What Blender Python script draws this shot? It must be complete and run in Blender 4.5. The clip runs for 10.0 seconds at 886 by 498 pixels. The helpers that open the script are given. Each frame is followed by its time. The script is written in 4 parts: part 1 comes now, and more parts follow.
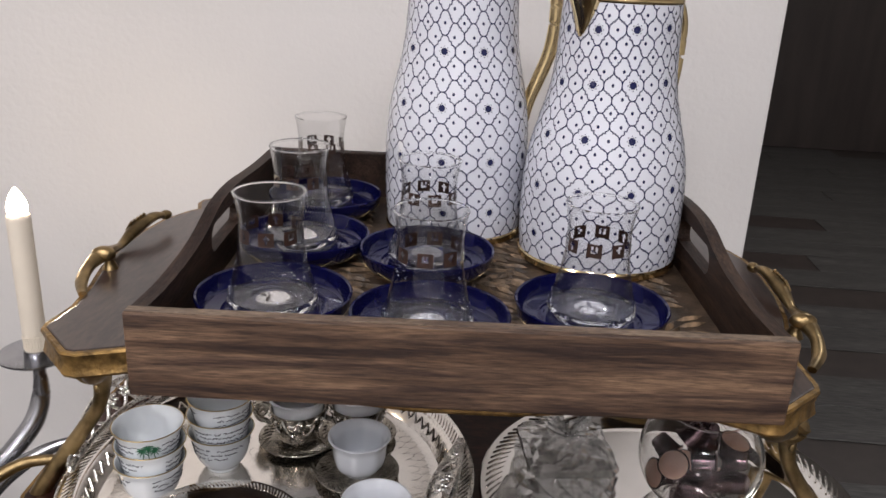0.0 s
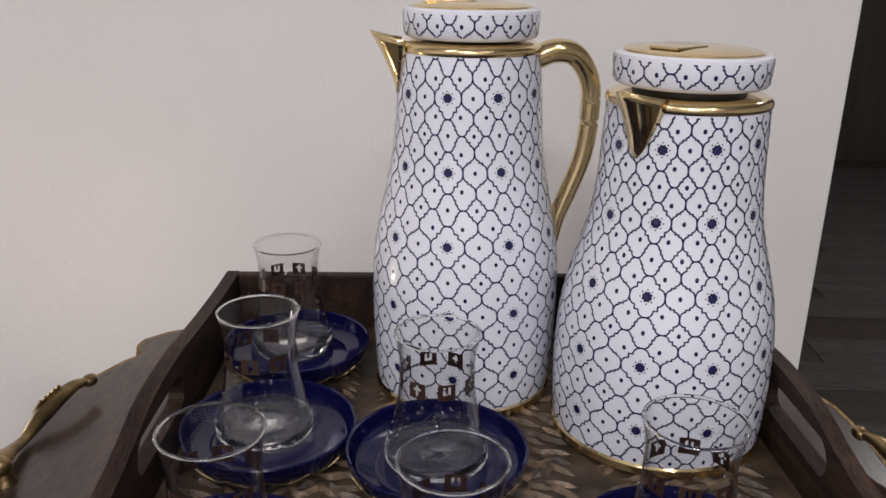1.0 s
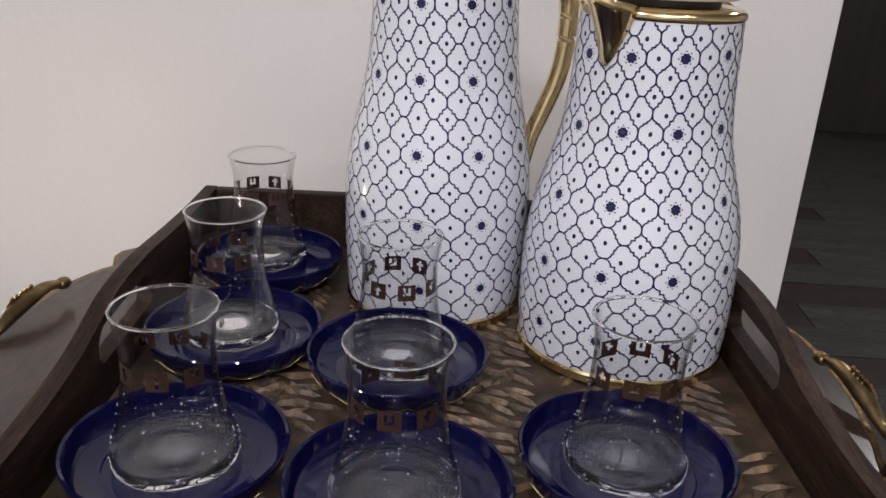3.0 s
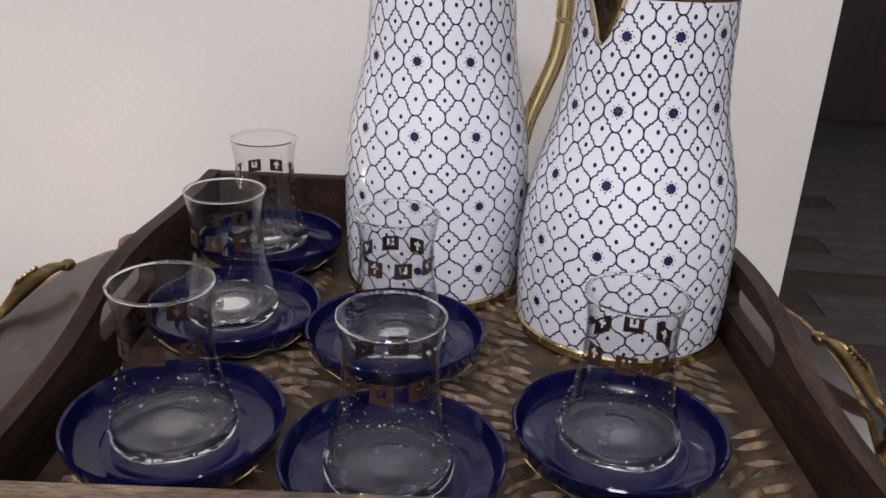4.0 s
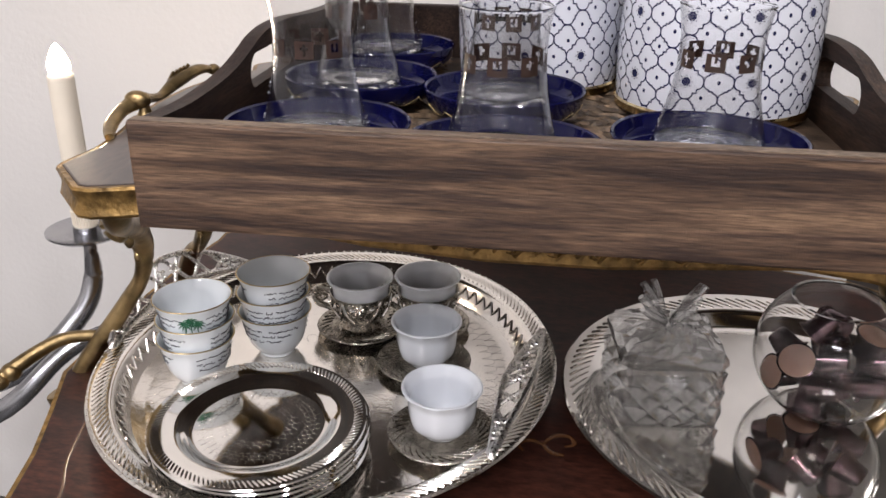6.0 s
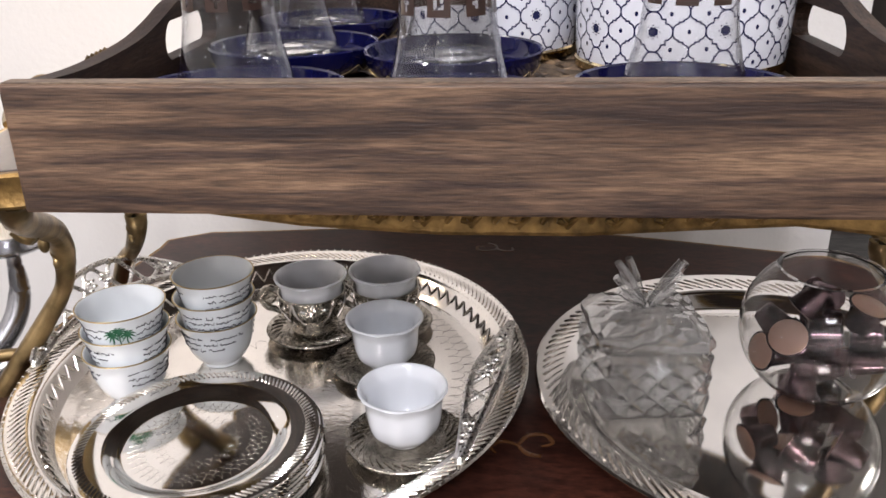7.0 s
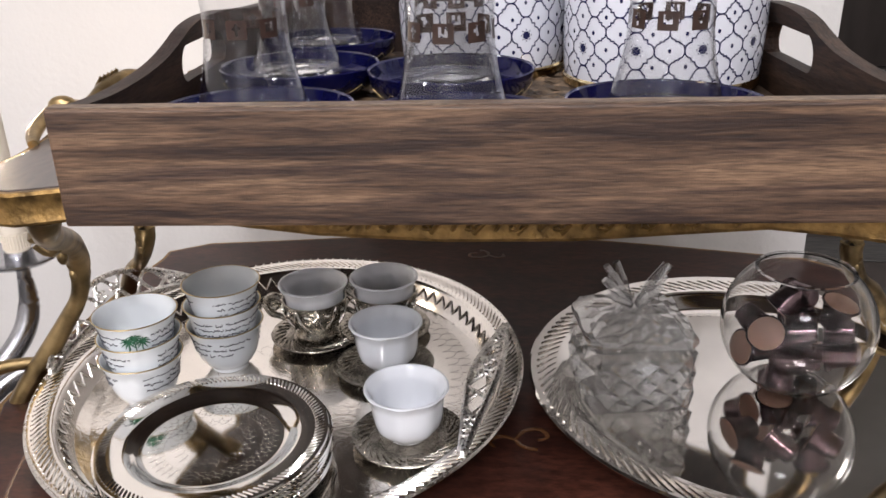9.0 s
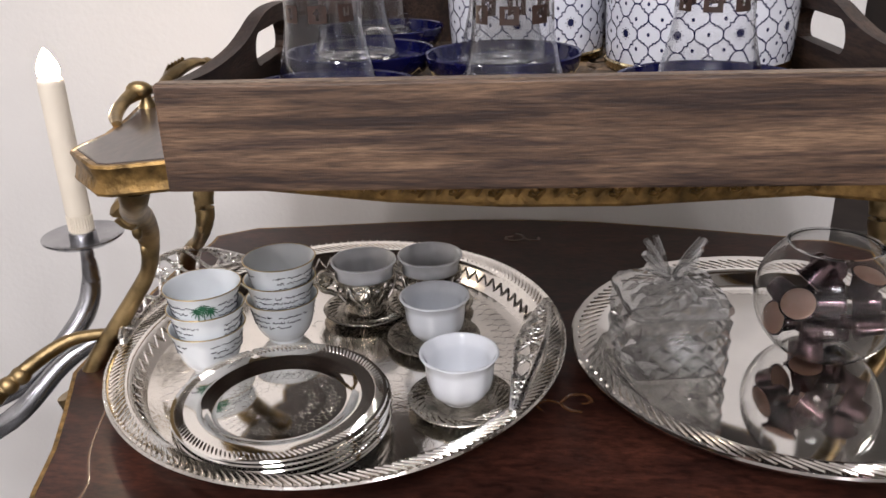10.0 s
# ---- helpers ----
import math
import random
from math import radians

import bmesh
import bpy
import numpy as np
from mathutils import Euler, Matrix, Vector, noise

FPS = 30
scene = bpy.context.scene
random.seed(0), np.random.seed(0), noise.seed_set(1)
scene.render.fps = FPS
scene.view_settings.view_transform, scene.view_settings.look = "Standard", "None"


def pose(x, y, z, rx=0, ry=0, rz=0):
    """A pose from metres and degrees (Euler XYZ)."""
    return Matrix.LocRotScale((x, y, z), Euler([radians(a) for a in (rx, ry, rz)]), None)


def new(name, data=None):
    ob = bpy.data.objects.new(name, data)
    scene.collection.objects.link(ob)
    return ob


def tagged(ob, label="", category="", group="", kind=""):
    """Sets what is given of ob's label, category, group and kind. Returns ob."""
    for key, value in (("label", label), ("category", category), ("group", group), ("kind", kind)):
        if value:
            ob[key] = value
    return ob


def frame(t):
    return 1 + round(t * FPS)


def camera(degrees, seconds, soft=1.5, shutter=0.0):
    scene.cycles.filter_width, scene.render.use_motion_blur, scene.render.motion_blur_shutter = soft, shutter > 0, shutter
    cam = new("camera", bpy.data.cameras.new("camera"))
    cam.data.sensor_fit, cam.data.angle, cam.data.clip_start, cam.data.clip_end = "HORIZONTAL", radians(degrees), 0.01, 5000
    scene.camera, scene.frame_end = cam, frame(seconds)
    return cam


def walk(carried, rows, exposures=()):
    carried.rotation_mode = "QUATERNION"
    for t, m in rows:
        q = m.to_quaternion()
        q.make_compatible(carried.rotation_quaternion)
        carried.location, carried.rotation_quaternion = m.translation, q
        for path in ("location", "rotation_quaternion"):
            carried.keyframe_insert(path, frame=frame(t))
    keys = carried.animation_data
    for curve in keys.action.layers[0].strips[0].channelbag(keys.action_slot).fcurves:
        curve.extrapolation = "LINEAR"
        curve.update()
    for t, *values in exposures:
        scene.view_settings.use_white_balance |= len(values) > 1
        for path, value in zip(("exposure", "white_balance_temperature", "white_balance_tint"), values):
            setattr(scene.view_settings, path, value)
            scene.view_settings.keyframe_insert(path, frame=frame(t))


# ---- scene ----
cam = camera(56.6, 10.0, soft=1.6)
METRES, EYE, TILT, LEAN, TURN = 0.72, 1.12, -20.0, -2.5, 5.0
ROWS = [
    (0.0, 0.0, 0.0, 0.0, 0.0, 0.0, -0.0),
    (0.5, -0.0365, 0.2093, 0.1138, 0.2, -0.02, 0.94),
    (1.0, -0.0249, 0.2588, 0.1665, -1.41, 0.64, 2.28),
    (1.5, 0.0196, 0.2684, 0.1709, -1.76, 0.91, 1.78),
    (2.0, 0.0254, 0.2678, 0.1734, -1.96, 0.32, 1.55),
    (2.5, 0.0078, 0.2634, 0.1351, -1.74, -1.0, 0.67),
    (4.0, 0.0201, 0.2492, 0.1037, -0.35, -2.47, 0.32),
    (4.5, 0.0364, 0.241, 0.0941, 0.53, -2.87, -0.05),
    (5.0, 0.0596, 0.2217, 0.0525, 4.74, -3.8, -1.57),
    (5.5, 0.0384, 0.1774, -0.0267, 6.71, -4.43, -1.93),
    (6.0, 0.011, 0.1518, -0.1034, 6.21, -3.97, -0.58),
    (7.5, 0.0233, 0.263, -0.1328, 3.19, -3.1, 2.92),
    (8.0, 0.0254, 0.2471, -0.1313, 2.85, -3.19, 2.98),
    (8.5, 0.0126, 0.2183, -0.1326, 2.78, -3.07, 2.97),
    (9.0, 0.0047, 0.1868, -0.1349, 2.74, -2.65, 2.99),
    (9.5, -0.0051, 0.1496, -0.1423, 2.83, -2.5, 3.42),
    (10.0, -0.0347, 0.1267, -0.1588, 3.67, -2.58, 3.13),
]
walk(cam, [(t, pose(0, 0, EYE, TILT, LEAN, TURN) @ pose(METRES * x, METRES * y, METRES * z, 90 + pitch, roll, yaw)) for t, x, y, z, yaw, pitch, roll in ROWS],
     exposures=[(0.0, -0.20), (0.6, -0.40), (1.0, -0.45), (2.0, -0.45), (3.2, -0.35), (4.5, -0.22), (5.2, -0.08), (6.0, 0.12), (7.0, 0.42), (8.0, 0.42), (9.0, 0.32), (10.0, 0.14)])

# ---------------------------------------------------------------- light
world = bpy.data.worlds.new("world")
world.use_nodes = True
world.node_tree.nodes["Background"].inputs[0].default_value = (0.9, 0.92, 1.0, 1)
world.node_tree.nodes["Background"].inputs[1].default_value = 0.05
scene.world = world


def ceiling_or_fill_lamp(x, y, size, watts, colour):
    data = bpy.data.lights.new("downlight_or_fill", "AREA")
    data.shape, data.size, data.energy, data.color = "DISK", size, watts, colour
    ob = new("downlight_or_fill_lamp", data)
    ob.matrix_world = pose(x, y, 2.66)
    return ob


for lx, ly, lw in ((0.75, -0.45, 10), (-0.95, -0.35, 17), (-0.10, -0.55, 7), (0.55, -1.35, 9), (-0.65, -1.35, 11), (1.7, -1.5, 6), (-1.8, -1.5, 11)):
    ceiling_or_fill_lamp(lx, ly, 0.13, lw, (1.0, 0.955, 0.98))
# wide fill, no known fitting: added to brighten the lower tier and glassware
ceiling_or_fill_lamp(-0.1, -2.1, 0.90, 66, (0.97, 0.97, 1.04))
# unseen fill added beyond the wall end to lift the dark passage
ceiling_or_fill_lamp(1.8, 3.0, 0.30, 25, (1.0, 0.97, 0.96))

# ---------------------------------------------------------------- materials


def material(name, colour, rough=0.5, metal=0.0, vary=0.15, scale=30.0, bump=0.0, bump_scale=200.0, stretch=(1, 1, 1), dark=None, spec=0.5, coat=0.0, per_object=0.0, rough_vary=0.08, per_island=0.0):
    """A surface with noise at two scales in its colour, roughness and relief."""
    m = bpy.data.materials.new(name)
    m.use_nodes = True
    n, l = m.node_tree.nodes, m.node_tree.links
    b = n["Principled BSDF"]
    b.inputs["Metallic"].default_value = metal
    b.inputs["Specular IOR Level"].default_value = spec
    b.inputs["Coat Weight"].default_value = coat
    b.inputs["Coat Roughness"].default_value = 0.08
    co, mp = n.new("ShaderNodeTexCoord"), n.new("ShaderNodeMapping")
    mp.inputs["Scale"].default_value = stretch
    l.new(co.outputs["Object"], mp.inputs["Vector"])
    n1, n2 = n.new("ShaderNodeTexNoise"), n.new("ShaderNodeTexNoise")
    n1.inputs["Scale"].default_value, n1.inputs["Detail"].default_value = scale, 6
    n2.inputs["Scale"].default_value, n2.inputs["Detail"].default_value = bump_scale, 5
    l.new(mp.outputs[0], n1.inputs["Vector"])
    l.new(mp.outputs[0], n2.inputs["Vector"])
    mix = n.new("ShaderNodeMix")
    mix.data_type = "RGBA"
    d = dark or tuple(c * (1 - vary) for c in colour)
    mix.inputs[6].default_value, mix.inputs[7].default_value = (*d, 1), (*[min(1, c * (1 + vary * 0.4)) for c in colour], 1)
    ramp = n.new("ShaderNodeMapRange")
    ramp.inputs[1].default_value, ramp.inputs[2].default_value = 0.32, 0.68
    l.new(n1.outputs["Fac"], ramp.inputs[0])
    l.new(ramp.outputs[0], mix.inputs[0])
    out = mix.outputs[2]
    if per_object:
        info, hsv, mr = n.new("ShaderNodeObjectInfo"), n.new("ShaderNodeHueSaturation"), n.new("ShaderNodeMapRange")
        mr.inputs[3].default_value, mr.inputs[4].default_value = 1 - per_object, 1 + per_object
        l.new(info.outputs["Random"], mr.inputs[0])
        l.new(mr.outputs[0], hsv.inputs["Value"])
        l.new(out, hsv.inputs["Color"])
        out = hsv.outputs[0]
    if per_island:
        geo, hsv, mr = n.new("ShaderNodeNewGeometry"), n.new("ShaderNodeHueSaturation"), n.new("ShaderNodeMapRange")
        mr.inputs[3].default_value, mr.inputs[4].default_value = 1 - per_island, 1 + per_island
        l.new(geo.outputs["Random Per Island"], mr.inputs[0])
        l.new(mr.outputs[0], hsv.inputs["Value"])
        l.new(out, hsv.inputs["Color"])
        out = hsv.outputs[0]
    l.new(out, b.inputs["Base Color"])
    rr = n.new("ShaderNodeMapRange")
    rr.inputs[3].default_value, rr.inputs[4].default_value = max(0.01, rough - rough_vary), min(1, rough + rough_vary)
    l.new(n2.outputs["Fac"], rr.inputs[0])
    l.new(rr.outputs[0], b.inputs["Roughness"])
    if bump:
        bp = n.new("ShaderNodeBump")
        bp.inputs["Strength"].default_value, bp.inputs["Distance"].default_value = 1.0, bump
        l.new(n2.outputs["Fac"], bp.inputs["Height"])
        l.new(bp.outputs[0], b.inputs["Normal"])
    return m


def glass(name, colour=(1, 1, 1), rough=0.0, ior=1.48):
    m = bpy.data.materials.new(name)
    m.use_nodes = True
    b = m.node_tree.nodes["Principled BSDF"]
    b.inputs["Base Color"].default_value = (*colour, 1)
    b.inputs["Transmission Weight"].default_value, b.inputs["Roughness"].default_value, b.inputs["IOR"].default_value = 1.0, rough, ior
    return m


def grain_wood(name, light, dark, black, stretch, scale, rough, streak=0.5, coat=0.0, bump=0.0004, spec=0.5):
    """Wood with long grain along x, darker streaks and blotches of stain."""
    m = bpy.data.materials.new(name)
    m.use_nodes = True
    n, l = m.node_tree.nodes, m.node_tree.links
    b = n["Principled BSDF"]
    b.inputs["Coat Weight"].default_value, b.inputs["Coat Roughness"].default_value = coat, 0.12
    b.inputs["Specular IOR Level"].default_value = spec
    co, mp = n.new("ShaderNodeTexCoord"), n.new("ShaderNodeMapping")
    mp.inputs["Scale"].default_value = stretch
    l.new(co.outputs["Object"], mp.inputs["Vector"])
    fine, broad, blot = [n.new("ShaderNodeTexNoise") for _ in range(3)]
    for k, s, d in ((fine, scale * 8, 8), (broad, scale, 4), (blot, scale * 0.35, 3)):
        k.inputs["Scale"].default_value, k.inputs["Detail"].default_value, k.inputs["Roughness"].default_value = s, d, 0.62
        l.new(mp.outputs[0], k.inputs["Vector"])
    broad.inputs["Distortion"].default_value = 0.6
    r1 = n.new("ShaderNodeValToRGB")
    r1.color_ramp.elements[0].position, r1.color_ramp.elements[1].position = 0.39, 0.62
    r1.color_ramp.elements[0].color, r1.color_ramp.elements[1].color = (*dark, 1), (*light, 1)
    l.new(broad.outputs["Fac"], r1.inputs[0])
    r2 = n.new("ShaderNodeValToRGB")
    r2.color_ramp.elements[0].position, r2.color_ramp.elements[1].position = 0.44, 0.55
    r2.color_ramp.elements[0].color, r2.color_ramp.elements[1].color = (*black, 1), (1, 1, 1, 1)
    l.new(blot.outputs["Fac"], r2.inputs[0])
    r3 = n.new("ShaderNodeMapRange")
    r3.inputs[1].default_value, r3.inputs[2].default_value, r3.inputs[3].default_value, r3.inputs[4].default_value = 0.35, 0.62, 0.42, 1.25
    l.new(fine.outputs["Fac"], r3.inputs[0])
    m1, m2 = n.new("ShaderNodeMix"), n.new("ShaderNodeMix")
    for k in (m1, m2):
        k.data_type, k.blend_type = "RGBA", "MULTIPLY"
    m1.inputs[0].default_value, m2.inputs[0].default_value = streak, 1.0
    l.new(r1.outputs[0], m1.inputs[6])
    l.new(r2.outputs[0], m1.inputs[7])
    l.new(m1.outputs[2], m2.inputs[6])
    l.new(r3.outputs[0], m2.inputs[7])
    l.new(m2.outputs[2], b.inputs["Base Color"])
    b.inputs["Roughness"].default_value = rough
    bp = n.new("ShaderNodeBump")
    bp.inputs["Distance"].default_value = bump
    l.new(fine.outputs["Fac"], bp.inputs["Height"])
    l.new(bp.outputs[0], b.inputs["Normal"])
    return m


WALL = material("painted_wall", (0.71, 0.685, 0.66), 0.5, vary=0.05, scale=3, bump=0.0006, bump_scale=120)
CEIL = material("ceiling_paint", (0.75, 0.74, 0.72), 0.8, vary=0.04, scale=3)
FLOOR = grain_wood("dark_floor", (0.095, 0.090, 0.085), (0.070, 0.066, 0.063), (0.7, 0.7, 0.7), (0.4, 4, 1), 5, 0.45, streak=0.3, bump=0.0001)
DARKWALL = material("dark_panel", (0.050, 0.038, 0.034), 0.5, vary=0.3, scale=4, stretch=(3, 3, 0.4))
SHELF = grain_wood("lacquered_mahogany", (0.060, 0.020, 0.013), (0.030, 0.011, 0.008), (0.55, 0.5, 0.5), (3, 8, 8), 4, 0.34, coat=0.0, bump=0.00005, spec=0.25)
TOPWOOD = grain_wood("dark_walnut_top", (0.058, 0.035, 0.027), (0.035, 0.021, 0.017), (0.6, 0.55, 0.5), (8, 2, 8), 4, 0.3, coat=0.35, bump=0.0001)
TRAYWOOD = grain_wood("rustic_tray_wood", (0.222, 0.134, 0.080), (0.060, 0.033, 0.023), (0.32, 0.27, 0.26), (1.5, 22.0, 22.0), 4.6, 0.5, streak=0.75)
WORN = grain_wood("worn_wood_edge", (0.24, 0.175, 0.12), (0.12, 0.08, 0.055), (0.5, 0.45, 0.4), (3, 14, 14), 6, 0.6, streak=0.5)
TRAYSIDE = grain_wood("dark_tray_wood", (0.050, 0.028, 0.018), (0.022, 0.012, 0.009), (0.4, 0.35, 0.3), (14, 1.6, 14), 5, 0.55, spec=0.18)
CARVED = material("carved_floor_wood", (0.130, 0.086, 0.051), 0.42, vary=0.85, scale=110, bump=0.0009, bump_scale=260, per_object=0.65)
CARVEDREST = material("carved_leaf_rest", (0.130, 0.086, 0.051), 0.42, vary=0.85, scale=110, bump=0.0009, bump_scale=260, per_island=0.65)
CARVEDBASE = material("carved_floor_ground", (0.075, 0.049, 0.031), 0.5, vary=0.7, scale=45, bump=0.0006, bump_scale=300)
GOLD = material("polished_gold", (0.84, 0.66, 0.36), 0.14, 1.0, vary=0.12, scale=40, rough_vary=0.05)
BRASS = material("antique_brass", (0.33, 0.235, 0.115), 0.36, 1.0, vary=0.6, scale=45, bump=0.0004, bump_scale=160)
TRIM = material("gilt_trim", (0.30, 0.18, 0.06), 0.42, 0.75, vary=0.65, scale=90, bump=0.0012, bump_scale=190)
PORCELAIN = material("white_enamel", (0.73, 0.74, 0.80), 0.16, vary=0.02, scale=20, coat=0.4, rough_vary=0.03)
NAVY = material("navy_print", (0.018, 0.020, 0.075), 0.25, vary=0.2, scale=80)
INK = material("dark_ink", (0.030, 0.030, 0.045), 0.3, vary=0.2, scale=80)
COBALT = material("cobalt_glaze", (0.0032, 0.0036, 0.036), 0.07, vary=0.25, scale=30, coat=0.0, spec=0.4, rough_vary=0.04)
GILT = material("gilt_line", (0.45, 0.34, 0.16), 0.4, 0.9, vary=0.2, scale=120)
SILVER = material("polished_silver", (0.86, 0.82, 0.77), 0.13, 1.0, vary=0.08, scale=50, bump=0.00012, bump_scale=300, rough_vary=0.06)
MIRROR = material("mirror_silver", (0.86, 0.83, 0.79), 0.06, 1.0, vary=0.06, scale=30, rough_vary=0.03)
CAST = material("cast_silver", (0.88, 0.85, 0.81), 0.28, 1.0, vary=0.25, scale=150, bump=0.0003, bump_scale=500)
OLDSILVER = material("tarnished_silver", (0.50, 0.46, 0.40), 0.25, 1.0, vary=0.5, scale=130, bump=0.0008, bump_scale=420)
MILK = material("milk_glass", (0.80, 0.82, 0.86), 0.18, vary=0.03, scale=40, coat=0.5, rough_vary=0.03)
CHINA = material("thin_china", (0.80, 0.83, 0.85), 0.14, vary=0.03, scale=40, coat=0.5, rough_vary=0.03)
CLEAR = glass("clear_glass", (0.99, 0.99, 0.99), ior=1.34)
CLEAR.node_tree.nodes["Principled BSDF"].inputs["Transmission Weight"].default_value = 0.994


def sheet_glass(name, low, high, power, haze=0.0, rough=0.015):
    """Clear glass whose gloss grows towards its edges."""
    m = bpy.data.materials.new(name)
    m.use_nodes = True
    n, l = m.node_tree.nodes, m.node_tree.links
    n.remove(n["Principled BSDF"])
    edge, curve, span = n.new("ShaderNodeLayerWeight"), n.new("ShaderNodeMath"), n.new("ShaderNodeMapRange")
    clear, gloss, mix = n.new("ShaderNodeBsdfTransparent"), n.new("ShaderNodeBsdfGlossy"), n.new("ShaderNodeMixShader")
    edge.inputs["Blend"].default_value, gloss.inputs["Roughness"].default_value = 0.5, rough
    curve.operation, curve.inputs[1].default_value = "POWER", power
    span.inputs[3].default_value, span.inputs[4].default_value = low, high
    clear.inputs["Color"].default_value = (0.985, 0.985, 0.985, 1)
    for a, b in ((edge.outputs["Facing"], curve.inputs[0]), (curve.outputs[0], span.inputs[0]), (span.outputs[0], mix.inputs[0]), (clear.outputs[0], mix.inputs[1]), (gloss.outputs[0], mix.inputs[2]), (mix.outputs[0], n["Material Output"].inputs["Surface"])):
        l.new(a, b)
    if haze:
        milky, both = n.new("ShaderNodeBsdfTranslucent"), n.new("ShaderNodeMixShader")
        milky.inputs["Color"].default_value, both.inputs[0].default_value = (0.95, 0.95, 0.95, 1), haze
        l.new(mix.outputs[0], both.inputs[1])
        l.new(milky.outputs[0], both.inputs[2])
        l.new(both.outputs[0], n["Material Output"].inputs["Surface"])
    return m


THIN = sheet_glass("thin_clear_glass", 0.03, 0.85, 3.6)
CRYSTAL = sheet_glass("pressed_crystal", 0.19, 1.0, 1.5, 0.04)
# opaque near-white: the sparkle of the droplets is put into their colour
DROP = material("sparkle_drop", (0.75, 0.76, 0.80), 0.08, vary=0.02, scale=50, coat=0.5)
BLACK = material("black_plastic", (0.015, 0.014, 0.014), 0.4, vary=0.2, scale=40)
WAX = material("ivory_wax", (0.78, 0.70, 0.58), 0.5, vary=0.05, scale=30)
STEEL = material("brushed_pewter", (0.42, 0.42, 0.44), 0.24, 1.0, vary=0.25, scale=30)
PLUM = material("plum_foil", (0.17, 0.115, 0.125), 0.14, 0.9, vary=0.4, scale=80)
COPPER = material("copper_foil", (0.50, 0.31, 0.24), 0.38, 0.35, vary=0.1, scale=60)
GREEN = material("palm_print", (0.02, 0.13, 0.06), 0.3, vary=0.4, scale=300)
BROWNPRINT = material("brown_gilt_print", (0.040, 0.019, 0.013), 0.35, 0.0, vary=0.5, scale=150)
INLAY = material("marquetry_inlay", (0.115, 0.050, 0.022), 0.25, vary=0.3, scale=60, coat=0.5)
FLAME = bpy.data.materials.new("candle_bulb")
FLAME.use_nodes = True
FLAME.node_tree.nodes["Principled BSDF"].inputs["Emission Color"].default_value = (1.0, 0.80, 0.58, 1)
FLAME.node_tree.nodes["Principled BSDF"].inputs["Emission Strength"].default_value = 95.0

# ---------------------------------------------------------------- shaping helpers


def thing(name, label, category, m=Matrix(), group="", kind=""):
    ob = new(name)
    ob.matrix_basis = m
    return tagged(ob, label, category, group, kind)


def part(name, bm, mat, parent=None, label="", smooth=True, m=None):
    me = bpy.data.meshes.new(name)
    bmesh.ops.recalc_face_normals(bm, faces=bm.faces)
    bm.to_mesh(me)
    bm.free()
    me.materials.append(mat)
    if smooth:
        me.polygons.foreach_set("use_smooth", [True] * len(me.polygons))
        me.set_sharp_from_angle(angle=radians(38))
    ob = new(name, me)
    ob.parent = parent
    if m is not None:
        ob.matrix_basis = m
    if label:
        ob["label"] = label
    return ob


def shared(name, me, parent, m):
    ob = new(name, me)
    ob.parent = parent
    ob.matrix_basis = m
    return ob


def lathe(profile, segs=64, bm=None, close=False, lobes=0, depth=0.0, m=Matrix()):
    """Turns (r, z) points about z. A first or last r of 0 closes the end. lobes ripple the radius."""
    bm = bm or bmesh.new()
    rings = []
    for r, z in profile:
        if r < 1e-6:
            rings.append([bm.verts.new(m @ Vector((0, 0, z)))])
        else:
            ring = []
            for i in range(segs):
                a = 2 * math.pi * i / segs
                q = r * (1 + depth * math.cos(lobes * a)) if lobes else r
                ring.append(bm.verts.new(m @ Vector((q * math.cos(a), q * math.sin(a), z))))
            rings.append(ring)
    pairs = list(zip(rings, rings[1:])) + ([(rings[-1], rings[0])] if close else [])
    for a, b in pairs:
        for i in range(segs):
            j = (i + 1) % segs
            if len(a) == 1 and len(b) > 1:
                bm.faces.new((a[0], b[i], b[j]))
            elif len(b) == 1 and len(a) > 1:
                bm.faces.new((a[i], b[0], a[j]))
            elif len(a) > 1:
                bm.faces.new((a[i], b[i], b[j], a[j]))
    return bm


def box(x0, x1, y0, y1, z0, z1, bevel=0.0, bm=None, m=Matrix()):
    own = bmesh.new()
    bmesh.ops.create_cube(own, size=1, matrix=Matrix.Translation(((x0 + x1) / 2, (y0 + y1) / 2, (z0 + z1) / 2)) @ Matrix.Diagonal((x1 - x0, y1 - y0, z1 - z0, 1)))
    if bevel:
        bmesh.ops.bevel(own, geom=own.edges[:], offset=bevel, segments=2, affect="EDGES", profile=0.6)
    bmesh.ops.transform(own, matrix=m, verts=own.verts)
    if bm is None:
        return own
    return join(bm, own)


def join(bm, other):
    """Adds other to bm and frees it."""
    seen = {v: bm.verts.new(v.co) for v in other.verts}
    for f in other.faces:
        bm.faces.new([seen[v] for v in f.verts])
    other.free()
    return bm


def smooth_path(points, steps=6, closed=False):
    """Catmull-Rom through the points."""
    p = [Vector(q) for q in points]
    n, out = len(p), []
    for i in range(n if closed else n - 1):
        a, b, c, d = (p[(i + k) % n] if closed else p[max(0, min(n - 1, i + k))] for k in (-1, 0, 1, 2))
        for s in range(steps):
            t = s / steps
            out.append(0.5 * ((2 * b) + (c - a) * t + (2 * a - 5 * b + 4 * c - d) * t * t + (3 * b - a - 3 * c + d) * t ** 3))
    if not closed:
        out.append(p[-1])
    return out


